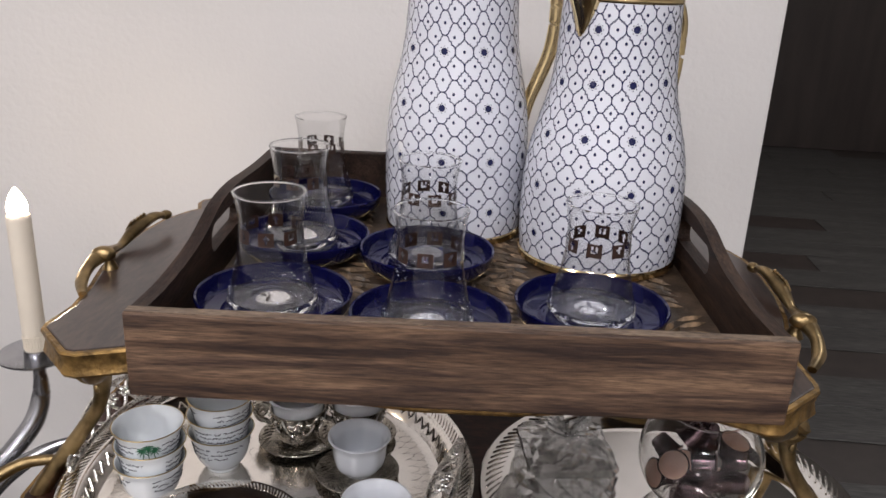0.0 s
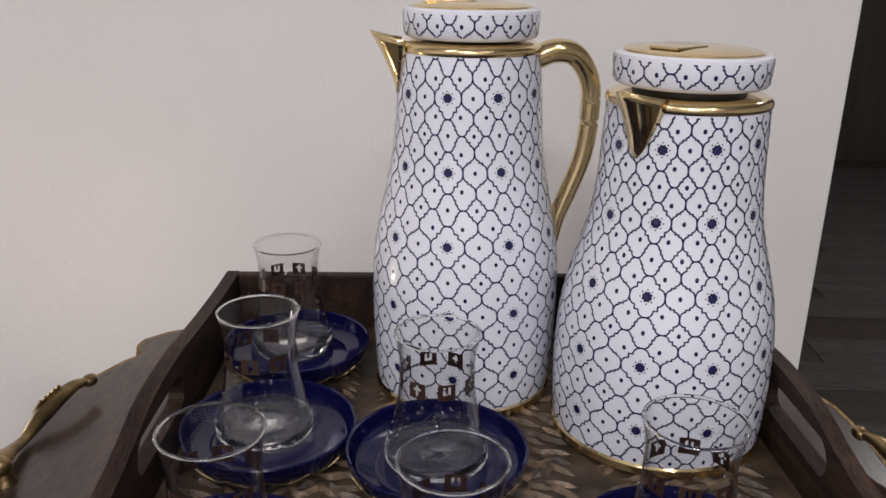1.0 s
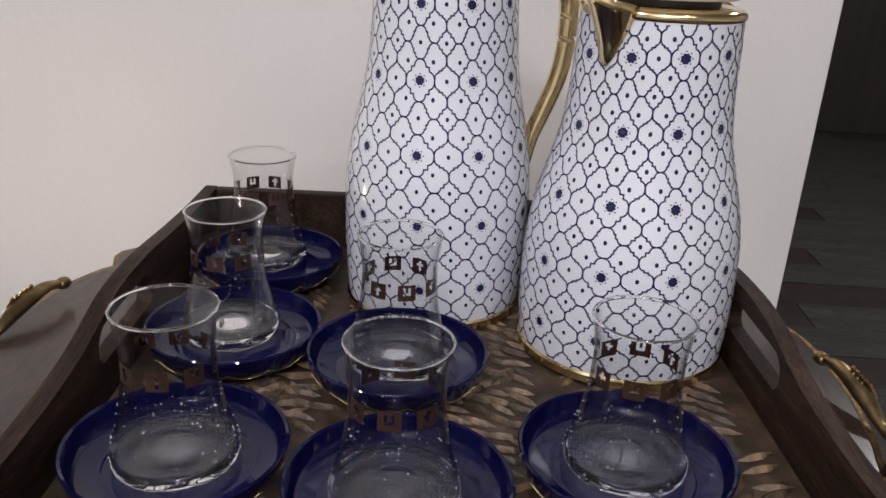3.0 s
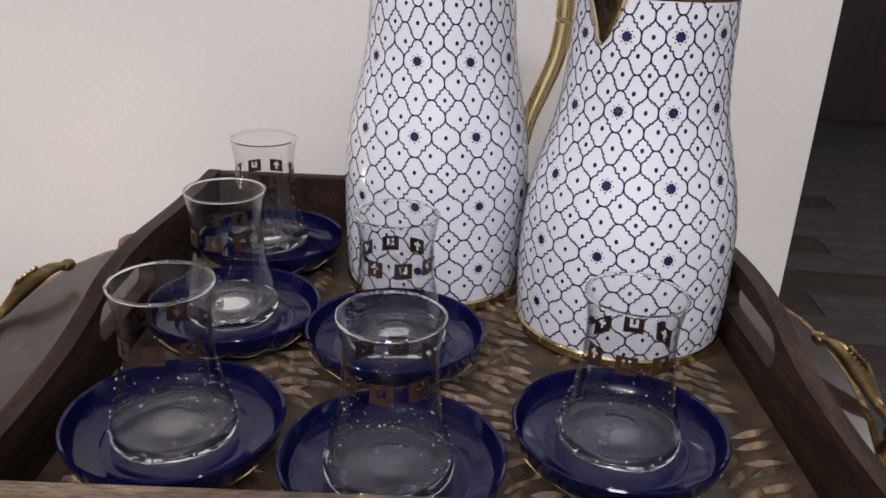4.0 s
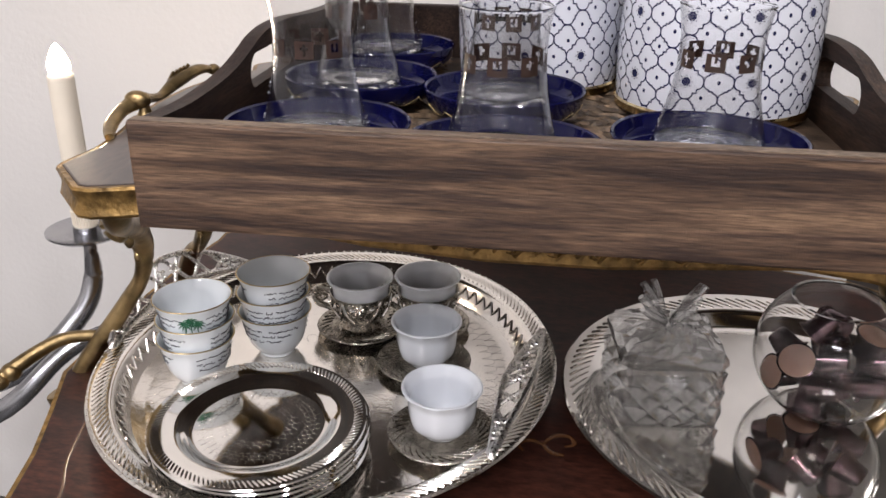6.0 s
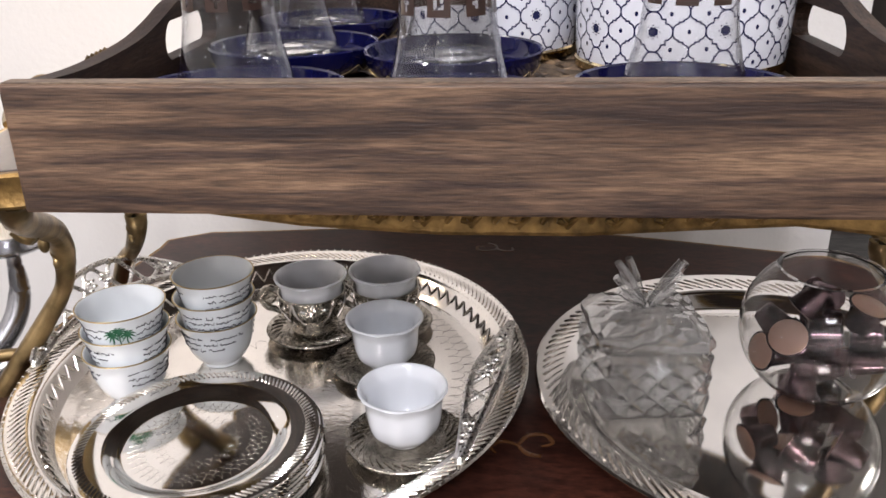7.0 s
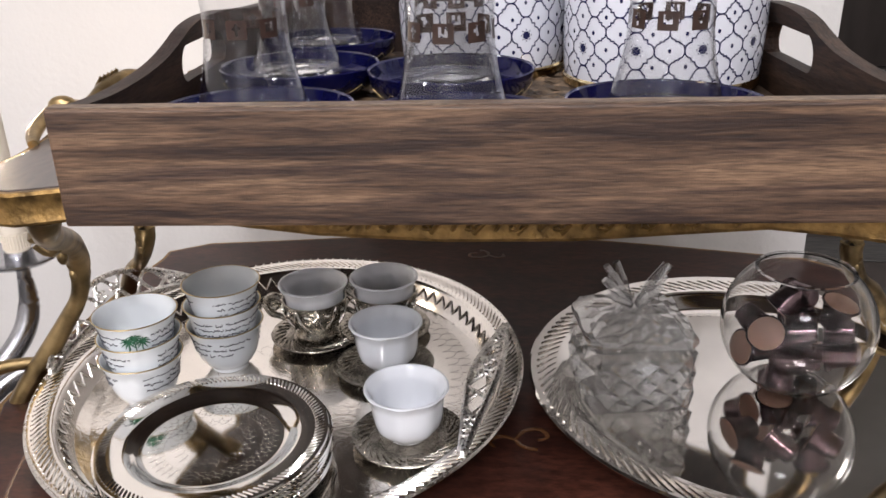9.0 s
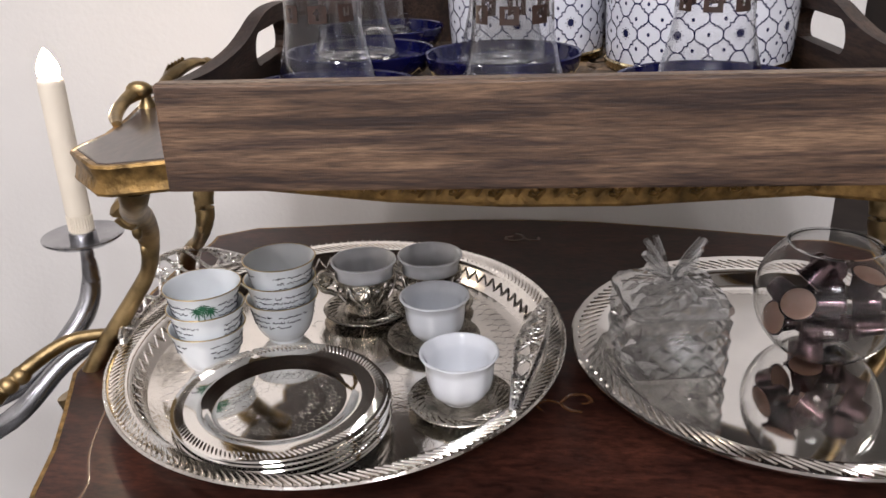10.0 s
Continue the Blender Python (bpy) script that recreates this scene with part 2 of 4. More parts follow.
def tube(points, radius, segs=8, bm=None, closed=False, steps=5, flat=1.0):
    """Sweeps a round section along a smooth path. radius: a number or one per control point. flat squeezes the section upwards."""
    bm = bm or bmesh.new()
    path = smooth_path(points, steps, closed)
    n = len(path)
    rads = [radius] * n
    if not isinstance(radius, (int, float)):
        k = len(radius)
        rads = []
        for i in range(n):
            f = i / (n if closed else max(1, n - 1)) * (k if closed else k - 1)
            a = int(f)
            rads.append(radius[a % k] * (1 - f + a) + radius[(a + 1) % k if closed else min(k - 1, a + 1)] * (f - a))
    rings = []
    for i, p in enumerate(path):
        nxt, prv = (path[(i + 1) % n], path[i - 1]) if closed else (path[min(n - 1, i + 1)], path[max(0, i - 1)])
        t = (nxt - prv).normalized()
        side = t.cross(Vector((0, 0, 1)))
        side = side.normalized() if side.length > 0.05 else Vector((1, 0, 0))
        up = side.cross(t).normalized()
        rings.append([bm.verts.new(p + rads[i] * (math.cos(a) * side + flat * math.sin(a) * up)) for a in [2 * math.pi * s / segs for s in range(segs)]])
    for a, b in list(zip(rings, rings[1:])) + ([(rings[-1], rings[0])] if closed else []):
        for i in range(segs):
            j = (i + 1) % segs
            bm.faces.new((a[i], a[j], b[j], b[i]))
    if not closed:
        bm.faces.new(rings[0])
        bm.faces.new(list(reversed(rings[-1])))
    return bm


def slab(outline, z0, z1, bevel=0.0, bm=None, m=Matrix()):
    """A flat plate of that outline."""
    own = bmesh.new()
    f = own.faces.new([own.verts.new((p[0], p[1], z0)) for p in outline])
    top = bmesh.ops.extrude_face_region(own, geom=[f])
    bmesh.ops.translate(own, vec=(0, 0, z1 - z0), verts=[v for v in top["geom"] if isinstance(v, bmesh.types.BMVert)])
    if bevel:
        own.normal_update()
        edges = [e for e in own.edges if abs(e.verts[0].co.z - e.verts[1].co.z) < 1e-7]
        bmesh.ops.bevel(own, geom=edges, offset=bevel, segments=2, affect="EDGES", profile=0.6)
    bmesh.ops.transform(own, matrix=m, verts=own.verts)
    return own if bm is None else join(bm, own)


def ball(c, r, bm=None, u=12, v=8, scale=(1, 1, 1)):
    own = bmesh.new()
    bmesh.ops.create_uvsphere(own, u_segments=u, v_segments=v, radius=r, matrix=Matrix.Translation(c) @ Matrix.Diagonal((*scale, 1)))
    return own if bm is None else join(bm, own)


# ---------------------------------------------------------------- room
WALL_Y, WALL_END = 1.066, 0.327


def structure(name, bm, mat, label, category, smooth=False):
    return tagged(part(name, bm, mat, smooth=smooth), label, category, kind="structure")


structure("wall_north", box(-2.6, WALL_END, WALL_Y, WALL_Y + 0.14, 0, 2.7, 0.003), WALL, "warm off-white painted wall behind the trolley", "wall")
structure("wall_west", box(-2.74, -2.6, -3.2, WALL_Y + 0.14, 0, 2.7), WALL, "off-white painted side wall", "wall")
structure("wall_south", box(-2.74, 3.34, -3.34, -3.2, 0, 2.7), WALL, "off-white painted wall behind the camera", "wall")
structure("wall_east", box(3.2, 3.34, -3.2, 5.5, 0, 2.7), WALL, "off-white painted wall beyond the opening", "wall")
structure("wall_passage", box(WALL_END - 0.14, WALL_END, WALL_Y + 0.143, 5.5, 0, 2.7), DARKWALL, "dark panelled side of the passage", "wall")
structure("wall_far", box(WALL_END - 0.14, 3.34, 5.5, 5.64, 0, 2.7), DARKWALL, "dark wooden panelling at the end of the passage", "wall")
structure("floor", box(-2.74, 3.34, -3.34, 5.64, -0.1, -0.004), DARKWALL, "dark grey wooden plank floor", "floor")
structure("ceiling", box(-2.74, 3.34, -3.34, 5.64, 2.7, 2.8), CEIL, "plain white ceiling", "ceiling")

# ---------------------------------------------------------------- tea trolley
TOP_Z, LOW_Z = 0.838, 0.600
MID_X = -0.048


def mirror_outline(half, mid, east=1.0):
    """Outline from its left half, listed from the front middle round to the back middle, as offsets from mid."""
    left = [(mid + x, y) for x, y in half]
    right = [(mid - x * east, y) for x, y in reversed(half) if abs(x) > 1e-6]
    return left + right


def band(outline, z0, z1, out, bm=None):
    """A moulded band that runs round an outline: a hollow between two beads."""
    bm = bm or bmesh.new()
    n = len(outline)
    prof = [(0.0, z0), (out, z0), (out * 1.25, z0 + 0.002), (out, z0 + 0.004), (out * 0.55, (z0 + z1) / 2), (out, z1 - 0.004), (out * 1.25, z1 - 0.002), (out, z1), (0.0, z1)]
    rings = []
    for i, p in enumerate(outline):
        a, b, c = Vector(outline[i - 1]), Vector(p), Vector(outline[(i + 1) % n])
        t = (c - a).normalized()
        nrm = Vector((-t.y, t.x)) if OUT_LEFT else Vector((t.y, -t.x))
        rings.append([bm.verts.new((b.x + nrm.x * o, b.y + nrm.y * o, z)) for o, z in prof])
    for k in range(n):
        a, b = rings[k], rings[(k + 1) % n]
        for i in range(len(prof) - 1):
            bm.faces.new((a[i], a[i + 1], b[i + 1], b[i]))
    return bm


OUT_LEFT = True
UPPER = [(0, .500), (-.07, .505), (-.13, .518), (-.18, .528), (-.216, .520), (-.250, .506), (-.257, .507), (-.290, .540), (-.291, .546), (-.288, .580), (-.294, .620), (-.305, .665), (-.311, .710),
         (-.312, .760), (-.306, .805), (-.292, .838), (-.284, .850), (-.292, .872), (-.291, .882), (-.276, .898), (-.225, .925), (-.12, .945), (0, .950)]
LOWER = [(0, .400), (-.10, .408), (-.19, .424), (-.25, .420), (-.29, .412), (-.318, .430), (-.338, .480), (-.352, .530), (-.372, .580), (-.398, .640), (-.404, .760), (-.402, .870), (-.392, .950),
         (-.394, .972), (-.352, 1.000), (-.30, 1.008), (-.18, 1.030), (-.08, 1.045), (0, 1.048)]
UP_OUT, LOW_OUT = mirror_outline(UPPER, MID_X, .965), mirror_outline(LOWER, MID_X)

trolley = thing("tea_trolley", "two-tier dark mahogany tea trolley with gilt trim and brass handles", "trolley")
part("upper_shelf", slab(UP_OUT, TOP_Z - 0.020, TOP_Z, 0.0015), TOPWOOD, trolley, "dark brown shelf with scalloped edge", smooth=False)
part("upper_trim", band(UP_OUT, TOP_Z - 0.021, TOP_Z - 0.0006, 0.0035), TRIM, trolley, "embossed gilt edging band")
part("lower_shelf", slab(LOW_OUT, LOW_Z - 0.020, LOW_Z, 0.0015), SHELF, trolley, "glossy reddish-brown lacquered shelf with inlay", smooth=False)
part("lower_trim", band(LOW_OUT, LOW_Z - 0.021, LOW_Z - 0.0006, 0.0035), TRIM, trolley, "embossed gilt edging band")

# scroll ornaments along the front of the upper band
for i in range(16):
    x = MID_X - 0.172 + 0.344 * i / 15
    d = abs(x - MID_X)
    y = .500 + (0.028 * (d / .18) ** 2) - 0.0045
    bm = tube([(x - .007, y, TOP_Z - .014), (x - .003, y - .001, TOP_Z - .007), (x + .003, y - .001, TOP_Z - .006), (x + .004, y - .001, TOP_Z - .012), (x, y - .001, TOP_Z - .012)], (.0012, .0022, .0024, .002, .0012), 6, steps=3)
    tube([(x + .004, y, TOP_Z - .015), (x + .010, y, TOP_Z - .010)], (.0022, .0008), 6, bm, steps=2)
    part("scroll_ornament", bm, TRIM, trolley)


def handle(side):
    """A cast brass handle with a ribbed grip and a knob, on a side of the upper shelf."""
    s = -1 if side == "w" else 1
    px = lambda d: MID_X + s * d if s < 0 else MID_X + d - .006
    dy = 0.0 if s < 0 else -.034
    ends = [(px(.294), .772 + dy, TOP_Z + .016), (px(.299), .757 + dy, TOP_Z + .018), (px(.305), .730 + dy, TOP_Z + .013), (px(.308), .705 + dy, TOP_Z + .006), (px(.307), .684 + dy, TOP_Z + .009), (px(.305), .665 + dy, TOP_Z + .012),
            (px(.308), .645 + dy, TOP_Z + .008), (px(.304), .622 + dy, TOP_Z + .003), (px(.292), .600 + dy, TOP_Z + .001)]
    bm = tube(ends, (.0035, .0060, .0070, .0040, .0050, .0088, .0055, .0055, .0035), 10, steps=6, flat=0.8)
    ball((px(.293), .776 + dy, TOP_Z + .015), .0060, bm, scale=(1, 1.2, .8))
    ball((px(.302), .660 + dy, TOP_Z + .014), .0090, bm, scale=(1.25, .8, .8))
    for k in range(5):
        t = k / 4
        bm = tube([(px(.303 + .005 * t), .750 + dy - .018 * t, TOP_Z + .024 - .003 * t), (px(.309 + .004 * t), .747 + dy - .018 * t, TOP_Z + .015 - .003 * t)], .0016, 5, bm, steps=2)
    h = part("shelf_handle", bm, BRASS, trolley, "cast brass leaf handle with knob")
    part("knob_foot", lathe([(0, 0), (.0075, 0), (.006, .004), (.004, .008), (.0045, .014), (0, .015)], 16, m=Matrix.Translation((px(.298), .662 + dy, TOP_Z - .001))), BRASS, h)


handle("w")
handle("e")


def cabriole(s, path, knob):
    """A gilt S-shaped leg from the upper shelf to the lower one, with a scroll at the knee."""
    px = lambda d: MID_X + s * d
    pts = [(px(d), y, z) for d, y, z in path]
    y0, y1 = path[0][1], path[-1][1]
    kd, ky, kz = knob
    bm = tube(pts, (.012, .009, .0105, .0105, .009, .0075, .0085, .0105, .007), 12, steps=6, flat=0.9)
    tube([(px(kd - .008), ky, kz + .002), (px(kd), ky - .003, kz + .010), (px(kd + .010), ky - .002, kz), (px(kd + .002), ky, kz - .009), (px(kd - .003), ky, kz)], (.004, .007, .007, .006, .003), 8, bm, steps=4)
    for k in range(4):
        q = path[3 + k // 2]
        ball((px(q[0] + .004), q[1] - .005, q[2] - .010 * (k % 2)), .005 - .0006 * k, bm, scale=(1, .8, 1.5))
    leg = part("leg", bm, BRASS, trolley, "curved gilt cabriole leg with scroll")
    pts = [(px(.408), y1, LOW_Z - .022), (px(.372), y1, LOW_Z - .12), (px(.352), y1, LOW_Z - .28), (px(.372), y1, LOW_Z - .45), (px(.395), y1, .035)]
    part("lower_leg", tube(pts, (.014, .016, .012, .010, .012), 10), BRASS, leg)
    part("castor", lathe([(0, -.008), (.014, -.008), (.020, -.004), (.020, .004), (.014, .008), (0, .008)], 20, m=pose(px(.395), y1, .021, 0, 90, 0)), BRASS, leg)


for sgn in (-1, 1):
    cabriole(sgn, [(.248, .530, TOP_Z - .022), (.256, .540, TOP_Z - .038), (.284, .588, TOP_Z - .062), (.308, .640, TOP_Z - .088), (.320, .667, TOP_Z - .116), (.328, .671, TOP_Z - .148), (.346, .667, TOP_Z - .177), (.380, .652, LOW_Z + .010), (.408, .640, LOW_Z - .034)], (.290, .596, TOP_Z - .066))
    cabriole(sgn, [(.270, .800, TOP_Z - .022), (.284, .790, TOP_Z - .042), (.302, .774, TOP_Z - .075), (.310, .765, TOP_Z - .110), (.312, .765, TOP_Z - .135), (.328, .780, TOP_Z - .163), (.352, .802, TOP_Z - .187), (.378, .830, LOW_Z + .006), (.400, .850, LOW_Z - .034)], (.300, .782, TOP_Z - .050))

# pull handle at each end of the lower shelf
for s in (-1, 1):
    px = lambda d: MID_X + s * d
    bm = tube([(px(.372), .660, LOW_Z + .030), (px(.405), .652, LOW_Z + .026), (px(.432), .632, LOW_Z + .012), (px(.452), .605, LOW_Z - .004), (px(.470), .570, LOW_Z - .014), (px(.474), .530, LOW_Z - .016), (px(.455), .480, LOW_Z - .014),
               (px(.420), .445, LOW_Z - .012), (px(.345), .440, LOW_Z - .012)], (.005, .006, .007, .0075, .006, .007, .006, .007, .005), 10)
    for q in ((.440, .622, .005), (.447, .613, .0), (.454, .602, -.005)):
        ball((px(q[0]), q[1], LOW_Z + q[2]), .0095, bm, scale=(1, 1, .9))
    part("end_handle", bm, BRASS, trolley, "brass bamboo-shaped end handle")

# marquetry on the lower shelf
for k, (x, y, a, sc) in enumerate(((-.012, .625, 20, 0.9), (-.055, .985, 180, 0.8))):
    bm = bmesh.new()
    for pts in ([(0, 0), (.012, .010), (.026, .008), (.028, -.004), (.018, -.006)], [(0, 0), (-.010, .008), (-.022, .004), (-.020, -.006)], [(0, 0), (.004, -.012), (.014, -.018)]):
        tube([(p[0], p[1], 0) for p in pts], (.0014, .0026, .0022, .0012)[:len(pts)], 6, bm, steps=4, flat=0.08)
    part("inlay_scroll", bm, INLAY, trolley, "pale leaf-scroll marquetry", m=pose(x, y, LOW_Z + .0003, 0, 0, a) @ Matrix.Scale(sc, 4))
for pts in ([(-.388, .585), (-.372, .53), (-.352, .49), (-.345, .45), (-.30, .43), (-.18, .432), (-.048, .42)],):
    part("inlay_line", tube([(x, y, LOW_Z + .0003) for x, y in pts], .0011, 6, flat=0.1), INLAY, trolley, "thin pale inlaid stringing line")

# ---------------------------------------------------------------- wooden tray
TRAY_W, TRAY_D, TRAY_T = 0.428, 0.445, 0.011
TRAY_M = pose(-0.0195, 0.468, TOP_Z, 0, 0, 4.0)
FLOOR_Z = 0.0165
tray = thing("serving_tray", "dark stained wooden serving tray with cut-out handles and carved floor", "tray", TRAY_M)
hw = TRAY_W / 2
part("front_board", box(-hw, hw, 0, TRAY_T, 0.0, 0.0595, .0018), TRAYWOOD, tray, "streaky brown front board with worn edges", smooth=False)
part("worn_edge", box(-hw + .001, hw - .001, .0012, TRAY_T - .0012, .0590, .0600, .0004), WORN, tray, "pale worn top edge", smooth=False)
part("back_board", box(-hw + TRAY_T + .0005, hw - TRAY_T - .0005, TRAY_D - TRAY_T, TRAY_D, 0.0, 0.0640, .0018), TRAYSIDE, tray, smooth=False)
part("tray_floor", box(-hw + TRAY_T, hw - TRAY_T, TRAY_T, TRAY_D - TRAY_T, 0.001, FLOOR_Z - .003), CARVEDBASE, tray, "dark carved wooden floor", smooth=False)


def side_board(s):
    """A side of the tray: low at both ends, swept up to the middle, with a rounded slot to grip."""
    top = [(TRAY_T + .0005, .0575), (.057, .0550), (.097, .0560), (.132, .0590), (.162, .0650), (.187, .0715), (.212, .0745), (.237, .0750), (.267, .0740), (.307, .0705), (.347, .0675), (.397, .0650), (TRAY_D, .0640)]
    prof = [(p.x, p.y) for p in smooth_path([(a, b, 0) for a, b in top], 3)]
    c0, c1, zs, h = .162, .259, .0480, .0115
    slot = [(c0 + h - h * math.sin(a), zs - h * math.cos(a)) for a in [math.pi * k / 8 for k in range(9)]] + [(c1 - h + h * math.sin(a), zs + h * math.cos(a)) for a in [math.pi * k / 8 for k in range(9)]]
    slot = [(y, z + .0075 * math.sin((y - c0) / (c1 - c0) * math.pi)) for y, z in slot]
    bm = bmesh.new()
    x0, x1 = (-hw, -hw + TRAY_T) if s < 0 else (hw - TRAY_T, hw)
    outer = [(TRAY_T + .0005, 0.0)] + prof + [(TRAY_D, 0.0)]
    for loop in (outer, slot):
        vs = [bm.verts.new((x0, y, z)) for y, z in loop]
        for a, b in zip(vs, vs[1:] + vs[:1]):
            bm.edges.new((a, b))
    bmesh.ops.triangle_fill(bm, edges=bm.edges[:], use_beauty=True)
    ext = bmesh.ops.extrude_face_region(bm, geom=bm.faces[:])
    bmesh.ops.translate(bm, vec=(x1 - x0, 0, 0), verts=[v for v in ext["geom"] if isinstance(v, bmesh.types.BMVert)])
    return bm


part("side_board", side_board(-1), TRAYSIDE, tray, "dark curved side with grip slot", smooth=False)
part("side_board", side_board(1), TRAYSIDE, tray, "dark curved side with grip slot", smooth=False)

# carved floor: fans of leaf blades
def blade(length, width):
    bm = bmesh.new()
    a, b = bm.verts.new((0, 0, 0)), bm.verts.new((length, 0, .0006))
    ridge = [bm.verts.new((length * t, 0, .0022 * math.sin(math.pi * min(1, t * 1.1)) + .0006)) for t in (.3, .65)]
    lo = [bm.verts.new((length * t, -width * w, 0)) for t, w in ((.25, .8), (.65, 1))]
    hi = [bm.verts.new((length * t, width * w, 0)) for t, w in ((.25, .8), (.65, 1))]
    for side in (lo, hi):
        bm.faces.new((a, side[0], ridge[0]))
        bm.faces.new((side[0], side[1], ridge[1], ridge[0]))
        bm.faces.new((side[1], b, ridge[1]))
    return bm


blades = []
for ln, wd in ((.026, .0036), (.021, .0030), (.030, .0040)):
    bm = blade(ln, wd)
    me = bpy.data.meshes.new("carved_leaf")
    bm.to_mesh(me)
    bm.free()
    me.materials.append(CARVED)
    blades.append((me, ln, wd))
rng = random.Random(4)
rest = bmesh.new()
count = 0
for r in range(33):
    for c in range(26):
        x = -hw + .020 + c * .0152 + rng.uniform(-.002, .002)
        y = .020 + r * .0122 + rng.uniform(-.002, .002)
        fan = math.sin(x * 52 + 1.3 * math.sin(y * 23)) + .6 * math.sin(y * 47 + 2 * math.sin(x * 19))
        a = 90 + 52 * (1 if fan > 0 else -1) + 16 * fan + rng.uniform(-22, 22)
        me, ln, wd = rng.choice(blades)
        ex, ey = x + ln * math.cos(radians(a)), y + ln * math.sin(radians(a))
        if abs(ex) > hw - .013 or not .013 < ey < TRAY_D - .013 or abs(x) > hw - .013:
            continue
        m = pose(x, y, FLOOR_Z - .0030 + rng.uniform(0, .0006), 0, -1.2, a)
        if count < 290:
            shared("carved_leaf", me, tray, m)
            count += 1
        else:
            one = blade(ln, wd)
            bmesh.ops.transform(one, matrix=m, verts=one.verts)
            vs = {v: rest.verts.new(v.co) for v in one.verts}
            for f in one.faces:
                rest.faces.new([vs[v] for v in f.verts])
            one.free()
tagged(part("carved_leaves", rest, CARVEDREST, tray, "carved overlapping leaf relief", smooth=False), kind="stuff")

# ---------------------------------------------------------------- flasks
DECK = TOP_Z + FLOOR_Z - .0005


def profile_at(profile, z):
    for (r0, z0), (r1, z1) in zip(profile, profile[1:]):
        if z0 <= z <= z1:
            return r0 + (r1 - r0) * (z - z0) / (z1 - z0)
    return profile[-1][0] if z > profile[-1][1] else profile[0][0]


def smooth_profile(points, steps=5):
    return [(p.x, p.y) for p in smooth_path([(r, z, 0) for r, z in points], steps)]




def trellis_edge(kind):
    """One quarter of a cell's border, from the pinch beside it to the pinch above it, in parts of its width and height."""
    lobe = [(0, 0), (.02, .16), (.08, .28), (.20, .37), (.36, .40), (.36, .50)]
    if kind == "s":
        half = [(1, 0), (.98, .15), (.92, .28), (.80, .38), (.635, .42), (.635, .635)]
        return half + [(y, x) for x, y in half[-2::-1]]
    whole = lobe + [(1 - x, 1 - y) for x, y in reversed(lobe)]
    if kind == "q":
        return [(y, x) for x, y in whole]
    return [(1 - x, y) for x, y in whole]


def lattice(radius_of, z0, z1, pitch_z, star_z, star_deg, step_deg, twist, shear, facing, lines, dots, stars, width=.00052):
    """Quatrefoil trellis printed on a turned surface, slightly askew, with its seam behind: lines, dots and stars."""
    span = range(-5, 7)
    high = lambda u, v: star_z + v * pitch_z + u * shear
    turn = lambda u, v: star_deg + u * step_deg + v * twist
    inside = lambda u, v: z0 <= high(u, v) <= z1 and abs(turn(u, v) - facing) < 179.5

    def put(u, v, lift=.00025):
        z, a = high(u, v), radians(turn(u, v))
        r = radius_of(z) + lift
        return Vector((r * math.cos(a), r * math.sin(a), z))

    px, py = .275, .283
    quarters = []
    for su in (-1, 1):
        for sv in (-1, 1):
            quarters.append([(su * a * px, sv * b * py) for a, b in trellis_edge("s")])
            quarters.append([(su * (.5 - (.5 - px) * a), sv * b * py) for a, b in trellis_edge("t")])
            quarters.append([(su * a * px, sv * (.5 - (.5 - py) * (1 - b))) for a, b in trellis_edge("q")])
            quarters.append([(su * (.5 - (.5 - px) * (1 - a)), sv * (.5 - (.5 - py) * (1 - b))) for a, b in trellis_edge("s")])
    lo, hi = math.floor((z0 - star_z) / pitch_z) - 1, math.ceil((z1 - star_z) / pitch_z) + 1
    for col in span:
        for row in range(lo, hi + 1):
            for pts in quarters:
                for p, q in zip(pts, pts[1:]):
                    p, q = (col + p[0], row + p[1]), (col + q[0], row + q[1])
                    if not (inside(*p) and inside(*q)):
                        continue
                    A, B = put(*p), put(*q)
                    d = (B - A).normalized()
                    s = d.cross(Vector((A.x, A.y, 0)).normalized()).normalized() * width
                    A, B = A - d * width * .5, B + d * width * .5
                    lines.faces.new([lines.verts.new(w) for w in (A - s, B - s, B + s, A + s)])
            marks = [(0, 0, "s"), (.5, 0, "d"), (0, .5, "d"), (.5, .5, "d")] + [(a * .25, b * .25, "d") for a in (-1, 1) for b in (-1, 1)]
            for du, dv, what in marks:
                u, v = col + du, row + dv
                if not (inside(u, v - .05) and inside(u, v + .05)):
                    continue
                r = radius_of(high(u, v)) * radians(step_deg)
                ring = lambda rad, n, jag=0, ou=0, ov=0, tall=1: [put(u + (ou + rad * (1 + jag * (i % 2)) * math.cos(2 * math.pi * i / n)) / r, v + (ov + tall * rad * (1 + jag * (i % 2)) * math.sin(2 * math.pi * i / n)) / pitch_z, .0003) for i in range(n)]
                if what == "d":
                    dots.faces.new([dots.verts.new(w) for w in ring(.00125, 10, tall=1.25)])
                elif stars is not None:
                    one = bmesh.new()
                    one.faces.new([one.verts.new(w) for w in ring(.0028, 16, .28)])
                    for i in range(8):
                        a = math.pi * i / 4
                        one.faces.new([one.verts.new(w) for w in ring(.00055, 6, 0, .0043 * math.cos(a), .0043 * math.sin(a))])
                    stars.append(one)


